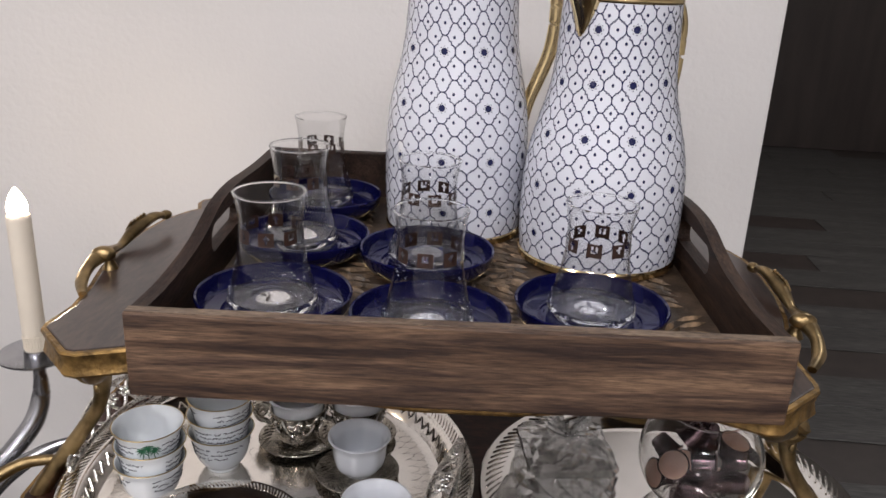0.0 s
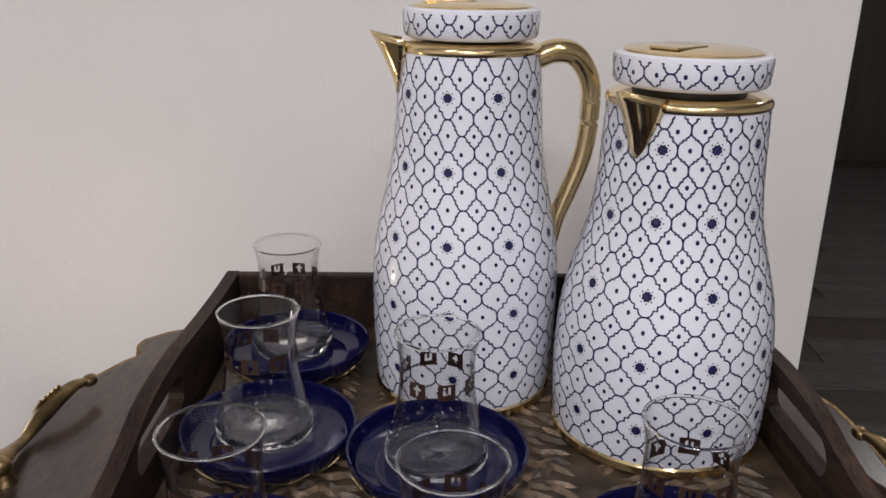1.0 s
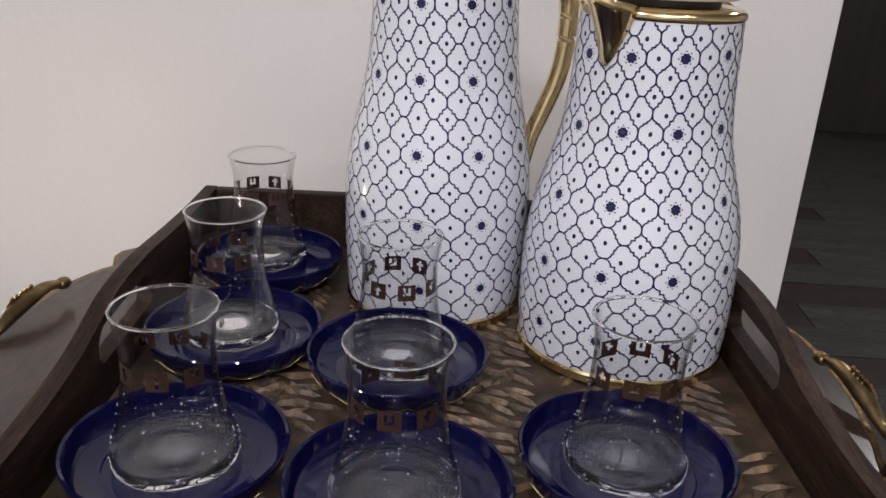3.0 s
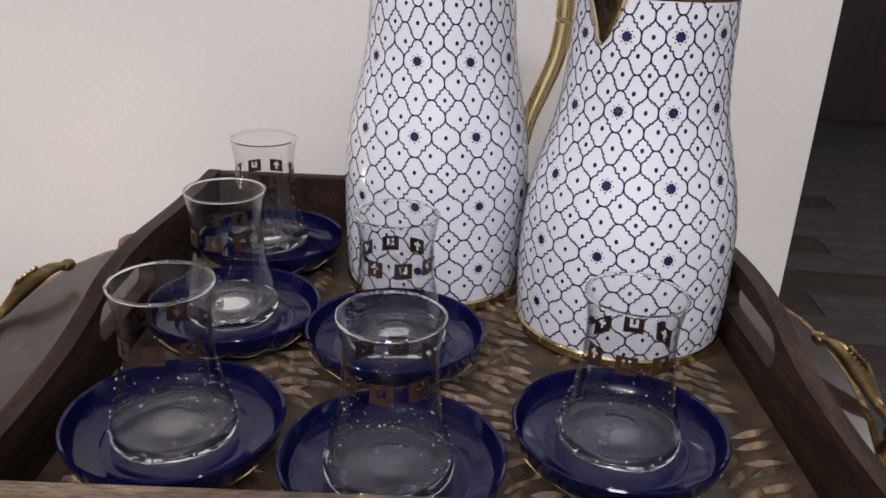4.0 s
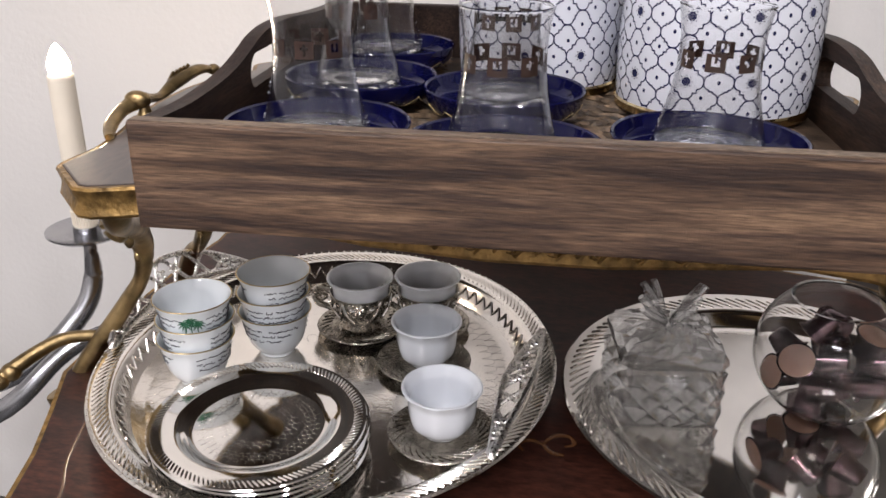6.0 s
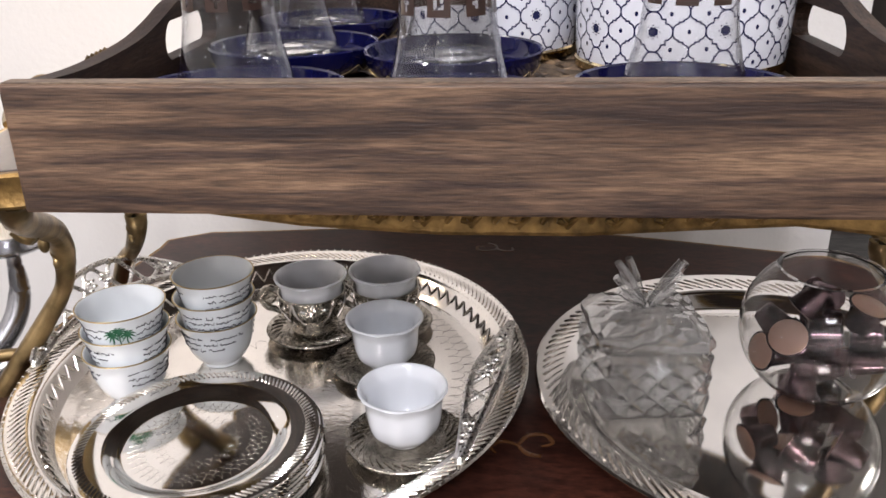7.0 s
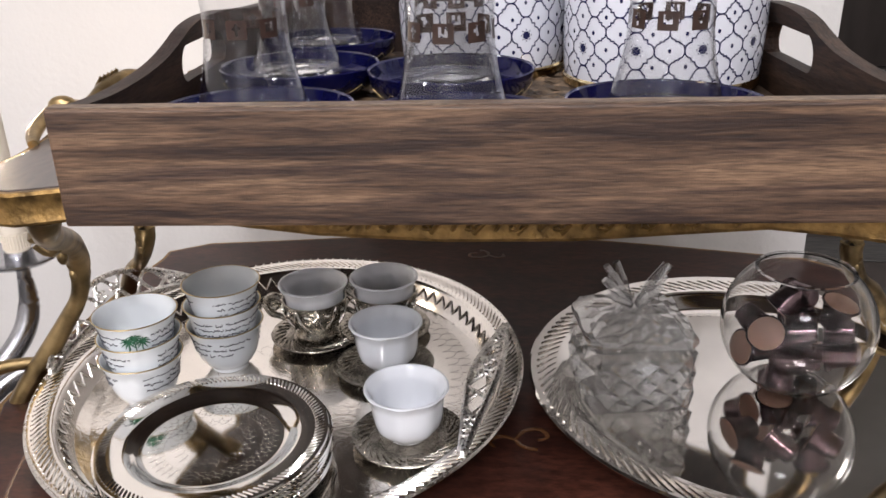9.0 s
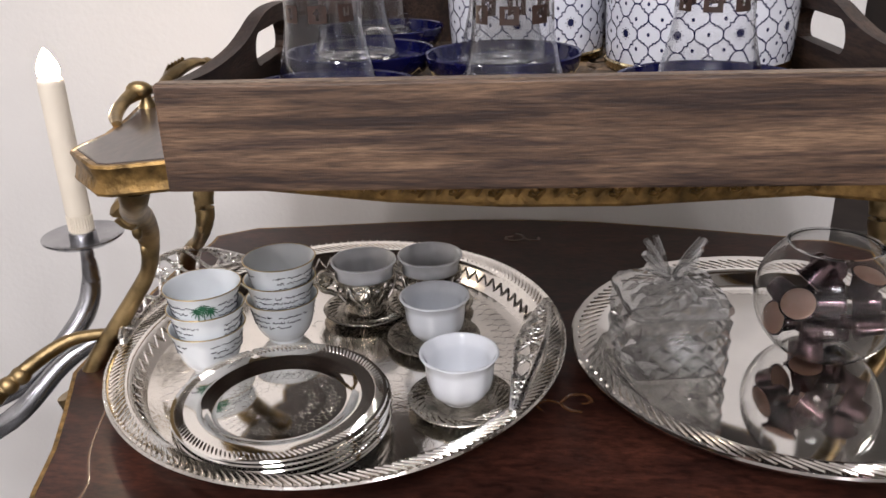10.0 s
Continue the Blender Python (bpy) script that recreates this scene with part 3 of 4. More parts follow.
def flask(label, place, spout_deg, prof, star_z, star_deg, pitch, step_deg, twist, shear, lid_r, lid_z):
    """A vacuum flask: printed body, gilt rings, spout, handle, and a push lid with a gilt top."""
    fl = thing("vacuum_flask", label, "flask", pose(*place), "flasks on the tray")
    body = smooth_profile(prof, 6)
    h = prof[-1][1]
    part("body", lathe([(0, .003), (prof[0][0] - .002, .003)] + body + [(prof[-1][0] - .004, h), (0, h)], 96), PORCELAIN, fl, "white enamelled body")
    facing = star_deg + step_deg / 2
    lines, dots, stars = bmesh.new(), bmesh.new(), []
    lattice(lambda z: profile_at(body, z), .008, h - .001, pitch, star_z, star_deg, step_deg, twist, shear, facing, lines, dots, stars)
    part("trellis_print", lines, NAVY, fl, "navy quatrefoil trellis print", smooth=False)
    part("dot_print", dots, NAVY, fl, "small navy dots", smooth=False)
    for one in stars:
        part("printed_star", one, NAVY, fl, smooth=False)
    r0, rt = prof[0][0], prof[-1][0]
    part("base_ring", lathe([(0, 0), (r0 - .001, 0), (r0 + .0012, .0015), (r0 + .0014, .0065), (r0 + .0002, .008), (r0 - .004, .008)], 96), GOLD, fl, "gilt base ring")
    part("neck_ring", lathe([(rt - .003, h - .0012), (rt + .0004, h - .0008), (rt + .0012, h + .0006), (rt + .0012, h + .0026), (rt + .0002, h + .0044), (rt - .003, h + .0058), (rt - .016, h + .0072), (0, h + .0072)], 96), GOLD, fl, "gilt collar")
    # spout
    sp = bmesh.new()
    a0 = radians(spout_deg)
    rows = []
    for t in range(9):
        f = t / 8
        zz = h + .0068 - .036 * f
        out = .0205 * (1 - f) ** 1.5
        half = .0165 * (1 - f) ** .75 + .0012
        rr = profile_at(body, min(zz, h)) + .0012
        row = []
        for k in range(11):
            g = k / 10 * 2 - 1
            push = out * (1 - abs(g) ** 1.5)
            row.append(sp.verts.new(((rr + push) * math.cos(a0 + g * half / rr), (rr + push) * math.sin(a0 + g * half / rr), zz + .006 * (1 - abs(g)) * (1 - f) ** 3)))
        rows.append(row)
    for p, q in zip(rows, rows[1:]):
        for k in range(10):
            sp.faces.new((p[k], p[k + 1], q[k + 1], q[k]))
    spo = part("spout", sp, GOLD, fl, "gilt pouring lip")
    solid = spo.modifiers.new("thickness", "SOLIDIFY")
    solid.thickness, solid.offset = .0012, 1
    # handle opposite the spout
    c, s = math.cos(a0 + math.pi), math.sin(a0 + math.pi)
    hp = [(rt - .001, h - .006), (rt + .014, h - .001), (rt + .029, h - .005), (rt + .040, h - .023), (rt + .0415, h - .050), (rt + .038, h - .078), (rt + .029, h - .104), (rt + .021, h - .125), (profile_at(body, h - .143) - .003, h - .145)]
    part("handle", tube([(r * c, r * s, z) for r, z in hp], (.0085, .0085, .0080, .0075, .0072, .0070, .0068, .0064, .0060), 12, steps=7, flat=1.0), GOLD, fl, "polished gilt loop handle")
    # lid
    lid = part("lid", lathe([(0, lid_z), (lid_r - .003, lid_z), (lid_r - .001, lid_z + .001), (lid_r, lid_z + .003), (lid_r + .001, lid_z + .0165), (lid_r + .0005, lid_z + .0190), (lid_r - .002, lid_z + .0202), (lid_r - .005, lid_z + .0200), (0, lid_z + .0198)], 96), PORCELAIN, fl, "white lid with trellis print")
    lines, dots = bmesh.new(), bmesh.new()
    lattice(lambda z: lid_r + .001 * (z - lid_z - .003) / .016, lid_z + .0015, lid_z + .0172, .040, lid_z - .0005, star_deg + twist * 4.5, 40, 0, 0, facing, lines, dots, None)
    part("trellis_print", lines, NAVY, lid, "navy quatrefoil trellis print", smooth=False)
    part("dot_print", dots, NAVY, lid, smooth=False)
    part("neck", lathe([(0, h + .006), (lid_r * .74, h + .006), (lid_r * .74, lid_z + .001), (0, lid_z + .001)], 64), BLACK, fl, "black stopper neck")
    cap = lid_r - .0052
    part("top_plate", lathe([(cap, lid_z + .0196), (cap, lid_z + .0212), (cap - .002, lid_z + .0220), (cap * .6, lid_z + .0236), (0, lid_z + .0242)], 96), GOLD, lid, "polished gilt top plate")
    lev = pose(0, 0, lid_z + .0230, 0, 0, spout_deg + 90)
    part("push_button", slab([(-.010, -cap * .80), (.010, -cap * .80), (.012, -.004), (.006, .002), (-.006, .002), (-.012, -.004)], 0, .0016, .0004, m=lev), GOLD, lid, "gilt push button")
    return fl


PROF_A = [(.0668, .007), (.0683, .0235), (.0697, .0535), (.0700, .0835), (.0686, .1085), (.0650, .1335), (.0594, .1585), (.0546, .1835), (.0524, .2085), (.0503, .2385), (.0485, .2565)]
PROF_B = [(.0722, .007), (.0733, .0235), (.0740, .0535), (.0726, .0835), (.0685, .1085), (.0618, .1335), (.0556, .1585), (.0528, .1835), (.0516, .2085), (.0506, .2325)]
flask("tall white vacuum flask with navy trellis print, lid raised", (-.0485, .8018, DECK), -168, PROF_A, .0341, -94.7, .0489, 37.66, -2.6, .0005, .0465, .2650)
flask("wide white vacuum flask with navy trellis print, lid closed", (.0912, .7459, DECK), -134, PROF_B, .0331, -110.6, .0443, 34.73, -1.34, .0017, .0478, .2435)

# ---------------------------------------------------------------- saucers and tea glasses
def saucer(place):
    s = thing("saucer", "cobalt blue glazed saucer with gilt scallops underneath", "saucer", pose(*place), "blue saucers on the tray")
    prof = [(0, .004), (.030, .004), (.0335, .0015), (.036, .0), (.039, .0008), (.046, .004), (.0520, .007), (.0560, .0125), (.0576, .0190), (.0582, .0218), (.0575, .0228), (.0560, .0218), (.0545, .0155), (.0528, .0110), (.0500, .0091), (.041, .0088), (.040, .0084), (.0385, .0088), (.0375, .0088), (0, .0088)]
    part("dish", lathe(prof, 72), COBALT, s, "glossy cobalt dish")
    bm = bmesh.new()
    for i in range(14):
        a0 = 2 * math.pi * i / 14
        pts = []
        for k in range(7):
            t = k / 6
            a = a0 + t * 2 * math.pi / 14
            z = .0125 - .0055 * math.sin(math.pi * t)
            r = profile_at([(.046, .004), (.0520, .007), (.0560, .0125), (.0576, .0190)], z) + .0005
            pts.append((r * math.cos(a), r * math.sin(a), z))
        tube(pts, .00018, 4, bm, steps=2)
    part("gilt_scallops", bm, GILT, s, "thin gilt scalloped line")
    return s


PRINTS = {}


def droplets(parent, radius_of, z0, z1, count, seed):
    """Fine droplets on the glass, coloured whitish to stand in for its tiny highlights."""
    rng, bm = random.Random(seed), bmesh.new()
    for _ in range(count):
        z, a = z0 + (z1 - z0) * rng.random() ** 1.6, rng.uniform(0, 2 * math.pi)
        r = radius_of(z)
        d = rng.uniform(.00018, .00040)
        ball((r * math.cos(a), r * math.sin(a), z), d, bm, 6, 4, (1, 1, 1.3))
    tagged(part("sparkle_droplets", bm, DROP, parent, "tiny whitish droplets standing in for sparkle on the glass"), kind="stuff")


GLYPHS = (("#######", "###.###", "##...##", "###.###", "###.###", "#######"), ("#######", "##.#.##", "##.#.##", "##...##", "#######", "#######"), ("#######", "###..##", "##..###", "###.###", "#######", "#######"), ("#######", "##..###", "###.###", "###..##", "###.###", "#######"))


def tea_glass(place, turn):
    g = thing("tea_glass", "clear waisted tea glass with brown printed squares, empty", "glass", pose(*place, 0, 0, turn), "tea glasses on saucers")
    outer = smooth_profile([(.0305, .0008), (.0330, .003), (.0336, .0070), (.0324, .013), (.0290, .025), (.0258, .039), (.0240, .052), (.0234, .064), (.0241, .075), (.0262, .0880)], 4)
    inner = smooth_profile([(.0254, .0880), (.0233, .075), (.0226, .064), (.0232, .052), (.0250, .039), (.0282, .025), (.0314, .0135), (.0318, .0095)], 4)
    up = [p for p in outer if p[1] > .0069]
    part("wall", lathe(up + [(.0260, .0886), (.0256, .0886)] + inner, 56), THIN, g, "thin clear glass wall")
    low = [p for p in outer if p[1] <= .0071]
    part("base", lathe([(0, .0026), (.012, .0018), (.0255, .0004)] + low + [(.0318, .0092), (.0275, .0064), (.0160, .0066), (.0120, .0082), (.0080, .0104), (.0040, .0114), (0, .0116)], 56), CLEAR, g, "thick domed glass base")
    part("rim", lathe([(.0252, .0880), (.0263, .0880), (.0268, .0888), (.0263, .0896), (.0253, .0894)], 56, close=True), CLEAR, g, "rounded clear rim")
    droplets(g, lambda w: profile_at(outer, w), .006, .050, 70, int(turn))
    n = 8
    for row, z0 in enumerate((.0545,)):
        for kind in range(4):
            key = (row, kind)
            if key not in PRINTS:
                bm = bmesh.new()
                for r in range(6):
                    for c in range(7):
                        if GLYPHS[kind][r][c] == "#":
                            a = [2 * math.pi * (.20 + .60 * (c + d) / 7) / n for d in (0, 1)]
                            z = [z0 + .0102 * (5 - r + d) / 6 for d in (0, 1)]
                            q = [profile_at(outer, w) + .00015 for w in z]
                            bm.faces.new([bm.verts.new((q[j] * math.cos(a[k]), q[j] * math.sin(a[k]), z[j])) for k, j in ((0, 0), (1, 0), (1, 1), (0, 1))])
                me = bpy.data.meshes.new("printed_square")
                bm.to_mesh(me)
                bm.free()
                me.materials.append(BROWNPRINT)
                PRINTS[key] = me
        for i in range(n):
            shared("printed_square", PRINTS[row, (i + row * 2) % 4], g, pose(0, 0, 0, 0, 0, 360 * (i + .5 * row) / n))


SETS = [(.0727, .577, 0, .0732, .5815, 10), (-.0612, .665, .0022, -.0620, .6710, 40), (-.1640, .553, 0, -.1660, .5560, 75), (-.0455, .5365, 0, -.0475, .5385, 20), (-.1747, .687, .0012, -.1800, .6970, 110), (-.1830, .811, .0022, -.1905, .8250, 60)]
for sx, sy, lift, gx, gy, turn in SETS:
    saucer((sx, sy, DECK + lift))
    tea_glass((gx, gy, DECK + lift + .0090), turn)

# ---------------------------------------------------------------- silver trays on the lower shelf
TX, TY = -.207, .682


def wave_ring(r0, r1, z0, z1, n, rad, bm, twist=.5):
    """Short raised ribs round a rim, each one slanting."""
    for i in range(n):
        a, b = 2 * math.pi * i / n, 2 * math.pi * (i + twist) / n
        tube([(r0 * math.cos(a), r0 * math.sin(a), z0), ((r0 + r1) / 2 * math.cos((a + b) / 2), (r0 + r1) / 2 * math.sin((a + b) / 2), (z0 + z1) / 2 + rad * .5), (r1 * math.cos(b), r1 * math.sin(b), z1)], rad, 5, bm, steps=2)
    return bm


gallery = thing("silver_tray", "round silver gallery tray with pierced rim and vine handles", "tray", pose(TX, TY, LOW_Z + .0005) @ Matrix.Diagonal((.990, 1.080, 1, 1)))
part("plate", lathe([(0, .0), (.165, .0), (.172, .003), (.178, .012), (.181, .020), (.185, .0235), (.192, .0245), (.1985, .0240), (.2005, .0255), (.2015, .0275), (.2000, .0290), (.1980, .0275), (.192, .0265), (.184, .0256), (.1797, .022), (.1765, .014), (.170, .0060), (.160, .0045), (.158, .0045), (0, .0045)], 128), SILVER, gallery, "polished silver dish")
part("rope_rim", wave_ring(.1860, .1960, .0262, .0272, 190, .0010, bmesh.new(), 2.2), SILVER, gallery, "roped silver rim")
bm = bmesh.new()
for i in range(150):
    a = 2 * math.pi * i / 150
    ball((.1998 * math.cos(a), .1998 * math.sin(a), .0280), .0014, bm, 6, 4)
part("bead_rim", bm, SILVER, gallery)
bm = bmesh.new()
for i in range(84):
    a, b = 2 * math.pi * i / 84, 2 * math.pi * (i + 1) / 84
    m_ = (a + b) / 2
    for p, q in ((a, m_), (b, m_)):
        tube([(.1742 * math.cos(p), .1742 * math.sin(p), .0110), (.1790 * math.cos(q), .1790 * math.sin(q), .0210)], .0010, 5, bm, steps=1)
part("pierced_gallery", bm, SILVER, gallery, "zigzag pierced gallery work")
bm = bmesh.new()
for r, n in ((.150, 84), (.139, 78), (.060, 34)):
    for i in range(n):
        a = 2 * math.pi * i / n
        d = math.pi / n
        tube([(r * math.cos(a - d), r * math.sin(a - d), .0045), ((r + .008) * math.cos(a - d * .7), (r + .008) * math.sin(a - d * .7), .0045), ((r + .011) * math.cos(a), (r + .011) * math.sin(a), .0045), ((r + .008) * math.cos(a + d * .7), (r + .008) * math.sin(a + d * .7), .0045), (r * math.cos(a + d), r * math.sin(a + d), .0045)], .00015, 4, bm, steps=3)
tagged(part("engraving", bm, OLDSILVER, gallery, "engraved rosette lines"), kind="stuff")


def vine_handle(angle, flat_lying):
    """Two rails with a stem that winds between them, cast leaves at the ends and the middle."""
    a0 = radians(angle)
    q = lambda da, r, z: (r * math.cos(a0 + radians(da)), r * math.sin(a0 + radians(da)), z)
    R = lambda da: .193 * math.cos(radians(26)) / math.cos(radians(da)) if flat_lying else .197
    up = lambda da: (.012 if flat_lying else .026) * max(0, math.cos(radians(da * 3.3)))
    gap = lambda da: .0145 * max(.15, math.cos(radians(da * 3.1)))
    tilt = .35 if flat_lying else .9
    at = lambda da, g: q(da, R(da) + g * (1 - tilt * .5), .030 + up(da) + g * tilt)
    steps = (-27, -21, -14, -7, 0, 7, 14, 21, 27)
    bm = bmesh.new()
    for sgn in (-1, 1):
        tube([at(da, sgn * gap(da)) for da in steps], .0026, 7, bm)
    for ph in (0, math.pi):
        tube([at(-25 + 50 * i / 20, gap(-25 + 50 * i / 20) * .95 * math.sin(i * 1.05 + ph)) for i in range(21)], .0019, 6, bm, steps=3)
    for da in (-27, 27):
        tube([q(da, R(da), .0262), at(da, 0), at(da * .9, 0)], .0026, 7, bm, steps=3)
    h = part("vine_handle", bm, CAST, gallery, "twisted silver vine handle")
    r2 = random.Random(int(angle) + 300)
    for da in (-22, -19, -2, 3, 18, 22):
        lf = bmesh.new()
        for k in range(5):
            t = 2 * math.pi * k / 5
            c = at(da + 1.3 * math.cos(t), .0042 * math.sin(t))
            ball((c[0], c[1], c[2] + .0016), r2.uniform(.0024, .0034), lf, 8, 6, (1.15, .9, .55))
        c = at(da, 0)
        ball((c[0], c[1], c[2] + .0030), .0018, lf, 8, 6)
        part("leaf_ornament", lf, CAST, h, "cast silver rosette leaf")


vine_handle(-7, True)
vine_handle(163, False)

T2X, T2Y = .184, .702
mirror = thing("silver_tray", "round mirror-bright silver tray with scrolled border", "tray", pose(T2X, T2Y, LOW_Z + .0005))
part("plate", lathe([(0, .0), (.145, .0), (.152, .004), (.158, .012), (.164, .016), (.182, .0195), (.1865, .0205), (.1872, .0222), (.1855, .0235), (.1820, .0225), (.164, .0190), (.157, .0150), (.150, .0065), (.143, .0042), (.1415, .0042), (0, .0042)], 128), MIRROR, mirror, "mirror-polished dish")
part("scrolled_border", wave_ring(.1655, .1800, .0192, .0221, 110, .0013, bmesh.new(), 2.4), SILVER, mirror, "embossed scroll border")
# stack of small plates
PX, PY, PR = -.226, .566, .083
for i in range(6):
    pl = thing("silver_plate", "small round silver plate with ribbed rim, stacked on others" if i else "small round silver plate under a stack", "plate", pose(PX + .0012 * math.sin(i * 2.1), PY + .0010 * math.cos(i * 1.7), LOW_Z + .0052 + i * .0043, 0, 0, i * 13), "stacked silver plates")
    top = i == 5
    part("dish", lathe([(0, 0), (.050, 0), (.056, .0022), (.062, .0052), (.0815, .0062), (.083, .0072), (.0822, .0082), (.0640, .0072), (.0600, .0066), (.0555, .0036), (.0500, .0018), (.0490, .0018), (0, .0018)], 96), MIRROR, pl, "mirror-polished dish")
    part("ribbed_rim", wave_ring(.0730, .0795, .0078, .0079, 130, .00075, bmesh.new(), 1.2), SILVER, pl, "ribbed rim")
    if top:
        bm = bmesh.new()
        for r, n in ((.0465, 46), (.0430, 44), (.0395, 42), (.0300, 26), (.0260, 24)):
            for k in range(n):
                a, d = 2 * math.pi * k / n, math.pi / n
                tube([(r * math.cos(a - d), r * math.sin(a - d), .0018), ((r - .004) * math.cos(a - d * .6), (r - .004) * math.sin(a - d * .6), .0018), ((r - .004) * math.cos(a + d * .6), (r - .004) * math.sin(a + d * .6), .0018), (r * math.cos(a + d), r * math.sin(a + d), .0018)], .00013, 4, bm, steps=3)
        part("engraving", bm, OLDSILVER, pl, "engraved lace border")

# ---------------------------------------------------------------- cups
TFL = LOW_Z + .0052


def bars(bm, radius_of, z, a0, a1, h, rng):
    """Unreadable script as short strokes."""
    a = a0
    while a < a1:
        w = rng.uniform(.03, .10)
        if rng.random() < .35:
            r = radius_of(z + .001) + .00022
            tube([(r * math.cos(a), r * math.sin(a), z - .0006), (r * math.cos(a + .01), r * math.sin(a + .01), z + rng.uniform(.0008, .0018))], .0003, 4, bm, steps=1)
        if rng.random() < .9:
            dz = rng.uniform(-.0006, .0006)
            r = radius_of(z) + .00022
            tube([(r * math.cos(a), r * math.sin(a), z + dz), ((r + .0001) * math.cos(a + w * .5), (r + .0001) * math.sin(a + w * .5), z + dz + rng.uniform(-h, h)), (r * math.cos(a + w), r * math.sin(a + w), z + dz)], .00042, 4, bm, steps=2)
        a += w + .016


FINJAN = [(.0165, .0006), (.0172, .0035), (.0212, .0080), (.0252, .0150), (.0279, .0245), (.0298, .035), (.0335, .0435)]


def finjan(place, turn, label, palm, seed):
    c = thing("coffee_cup", label, "cup", pose(*place, 0, 0, turn), "stacked coffee cups")
    out = smooth_profile(FINJAN, 4)
    inn = [(r - .0016, z + .0004) for r, z in reversed(out[3:])]
    part("bowl", lathe([(0, .0015), (.012, .0012), (.0145, 0), (.016, 0)] + out + [(.0332, .0442), (.0324, .0442)] + inn + [(.012, .0062), (0, .006)], 56), CHINA, c, "thin white china")
    part("rim_line", lathe([(.0335, .0437), (.0337, .0441), (.0332, .0445), (.0325, .0444), (.0327, .0442), (.0332, .0442)], 56, close=True), GILT, c, "gilt rim line")
    rng = random.Random(seed)
    bm = bmesh.new()
    for z, span in ((.0345, 2.4), (.0290, 2.2), (.0235, 1.8)):
        for base in (0.45, 3.6):
            bars(bm, lambda w: profile_at(out, w), z, base, base + span, .0014, rng)
    tagged(part("script", bm, INK, c, smooth=False), "fine black script lines on china", kind="stuff")
    if palm:
        bm = bmesh.new()
        for du, hh in ((-.15, .0105), (.03, .0135), (.22, .0100)):
            zt = .0205 + hh
            P = lambda a, z: ((profile_at(out, z) + .0004) * math.cos(a), (profile_at(out, z) + .0004) * math.sin(a), z)
            tube([P(du * 1.2, .0205), P(du * .9, .0205 + hh * .5), P(du, zt)], .0005, 5, bm, steps=2)
            for k in range(10):
                t = 2 * math.pi * k / 10 + du
                tube([P(du, zt), P(du + .11 * math.cos(t), zt + .0034 * math.sin(t) + .0006), P(du + .22 * math.cos(t), zt + .0054 * math.sin(t) - .0012)], (.0005, .0007, .0002), 5, bm, steps=2)
        part("palm_print", bm, GREEN, c, "green palm tree print", smooth=False)


for i in range(3):
    finjan((-.3195 + .001 * (i % 2), .650 + .001 * i, TFL + i * .0185), 270 + i * 25 if i < 2 else 291, ("bottom white china coffee cup of a stack, printed with script", "middle white china coffee cup of a stack, printed with script", "white china coffee cup topping a stack, green palm print")[i], i == 2, i)
    finjan((-.2705 - .001 * (i % 2), .7105 + .0015 * i, TFL + i * .0185), 350 + i * 40, ("bottom", "middle", "top")[i] + " white china cup of the second stack, printed with script", False, i + 9)


def small_saucer(place, label):
    s = thing("cup_saucer", label, "saucer", pose(*place), "small silver saucers")
    part("dish", lathe([(0, 0), (.024, 0), (.027, .002), (.036, .0045), (.0425, .0062), (.0432, .0072), (.0425, .0080), (.035, .0066), (.028, .0046), (.0235, .0040), (.0225, .0032), (.0215, .0032), (0, .0032)], 64), OLDSILVER, s, "engraved tarnished silver")
    bm = wave_ring(.0300, .0390, .0056, .0078, 30, .0006, bmesh.new(), 1.6)
    tagged(part("embossing", bm, OLDSILVER, s), "fine embossed ribs round the saucer rim", kind="stuff")
    return s


CUP = [(.0150, .0005), (.0190, .004), (.0240, .010), (.0264, .018), (.0272, .027), (.0280, .034), (.0305, .0395), (.0318, .0415)]


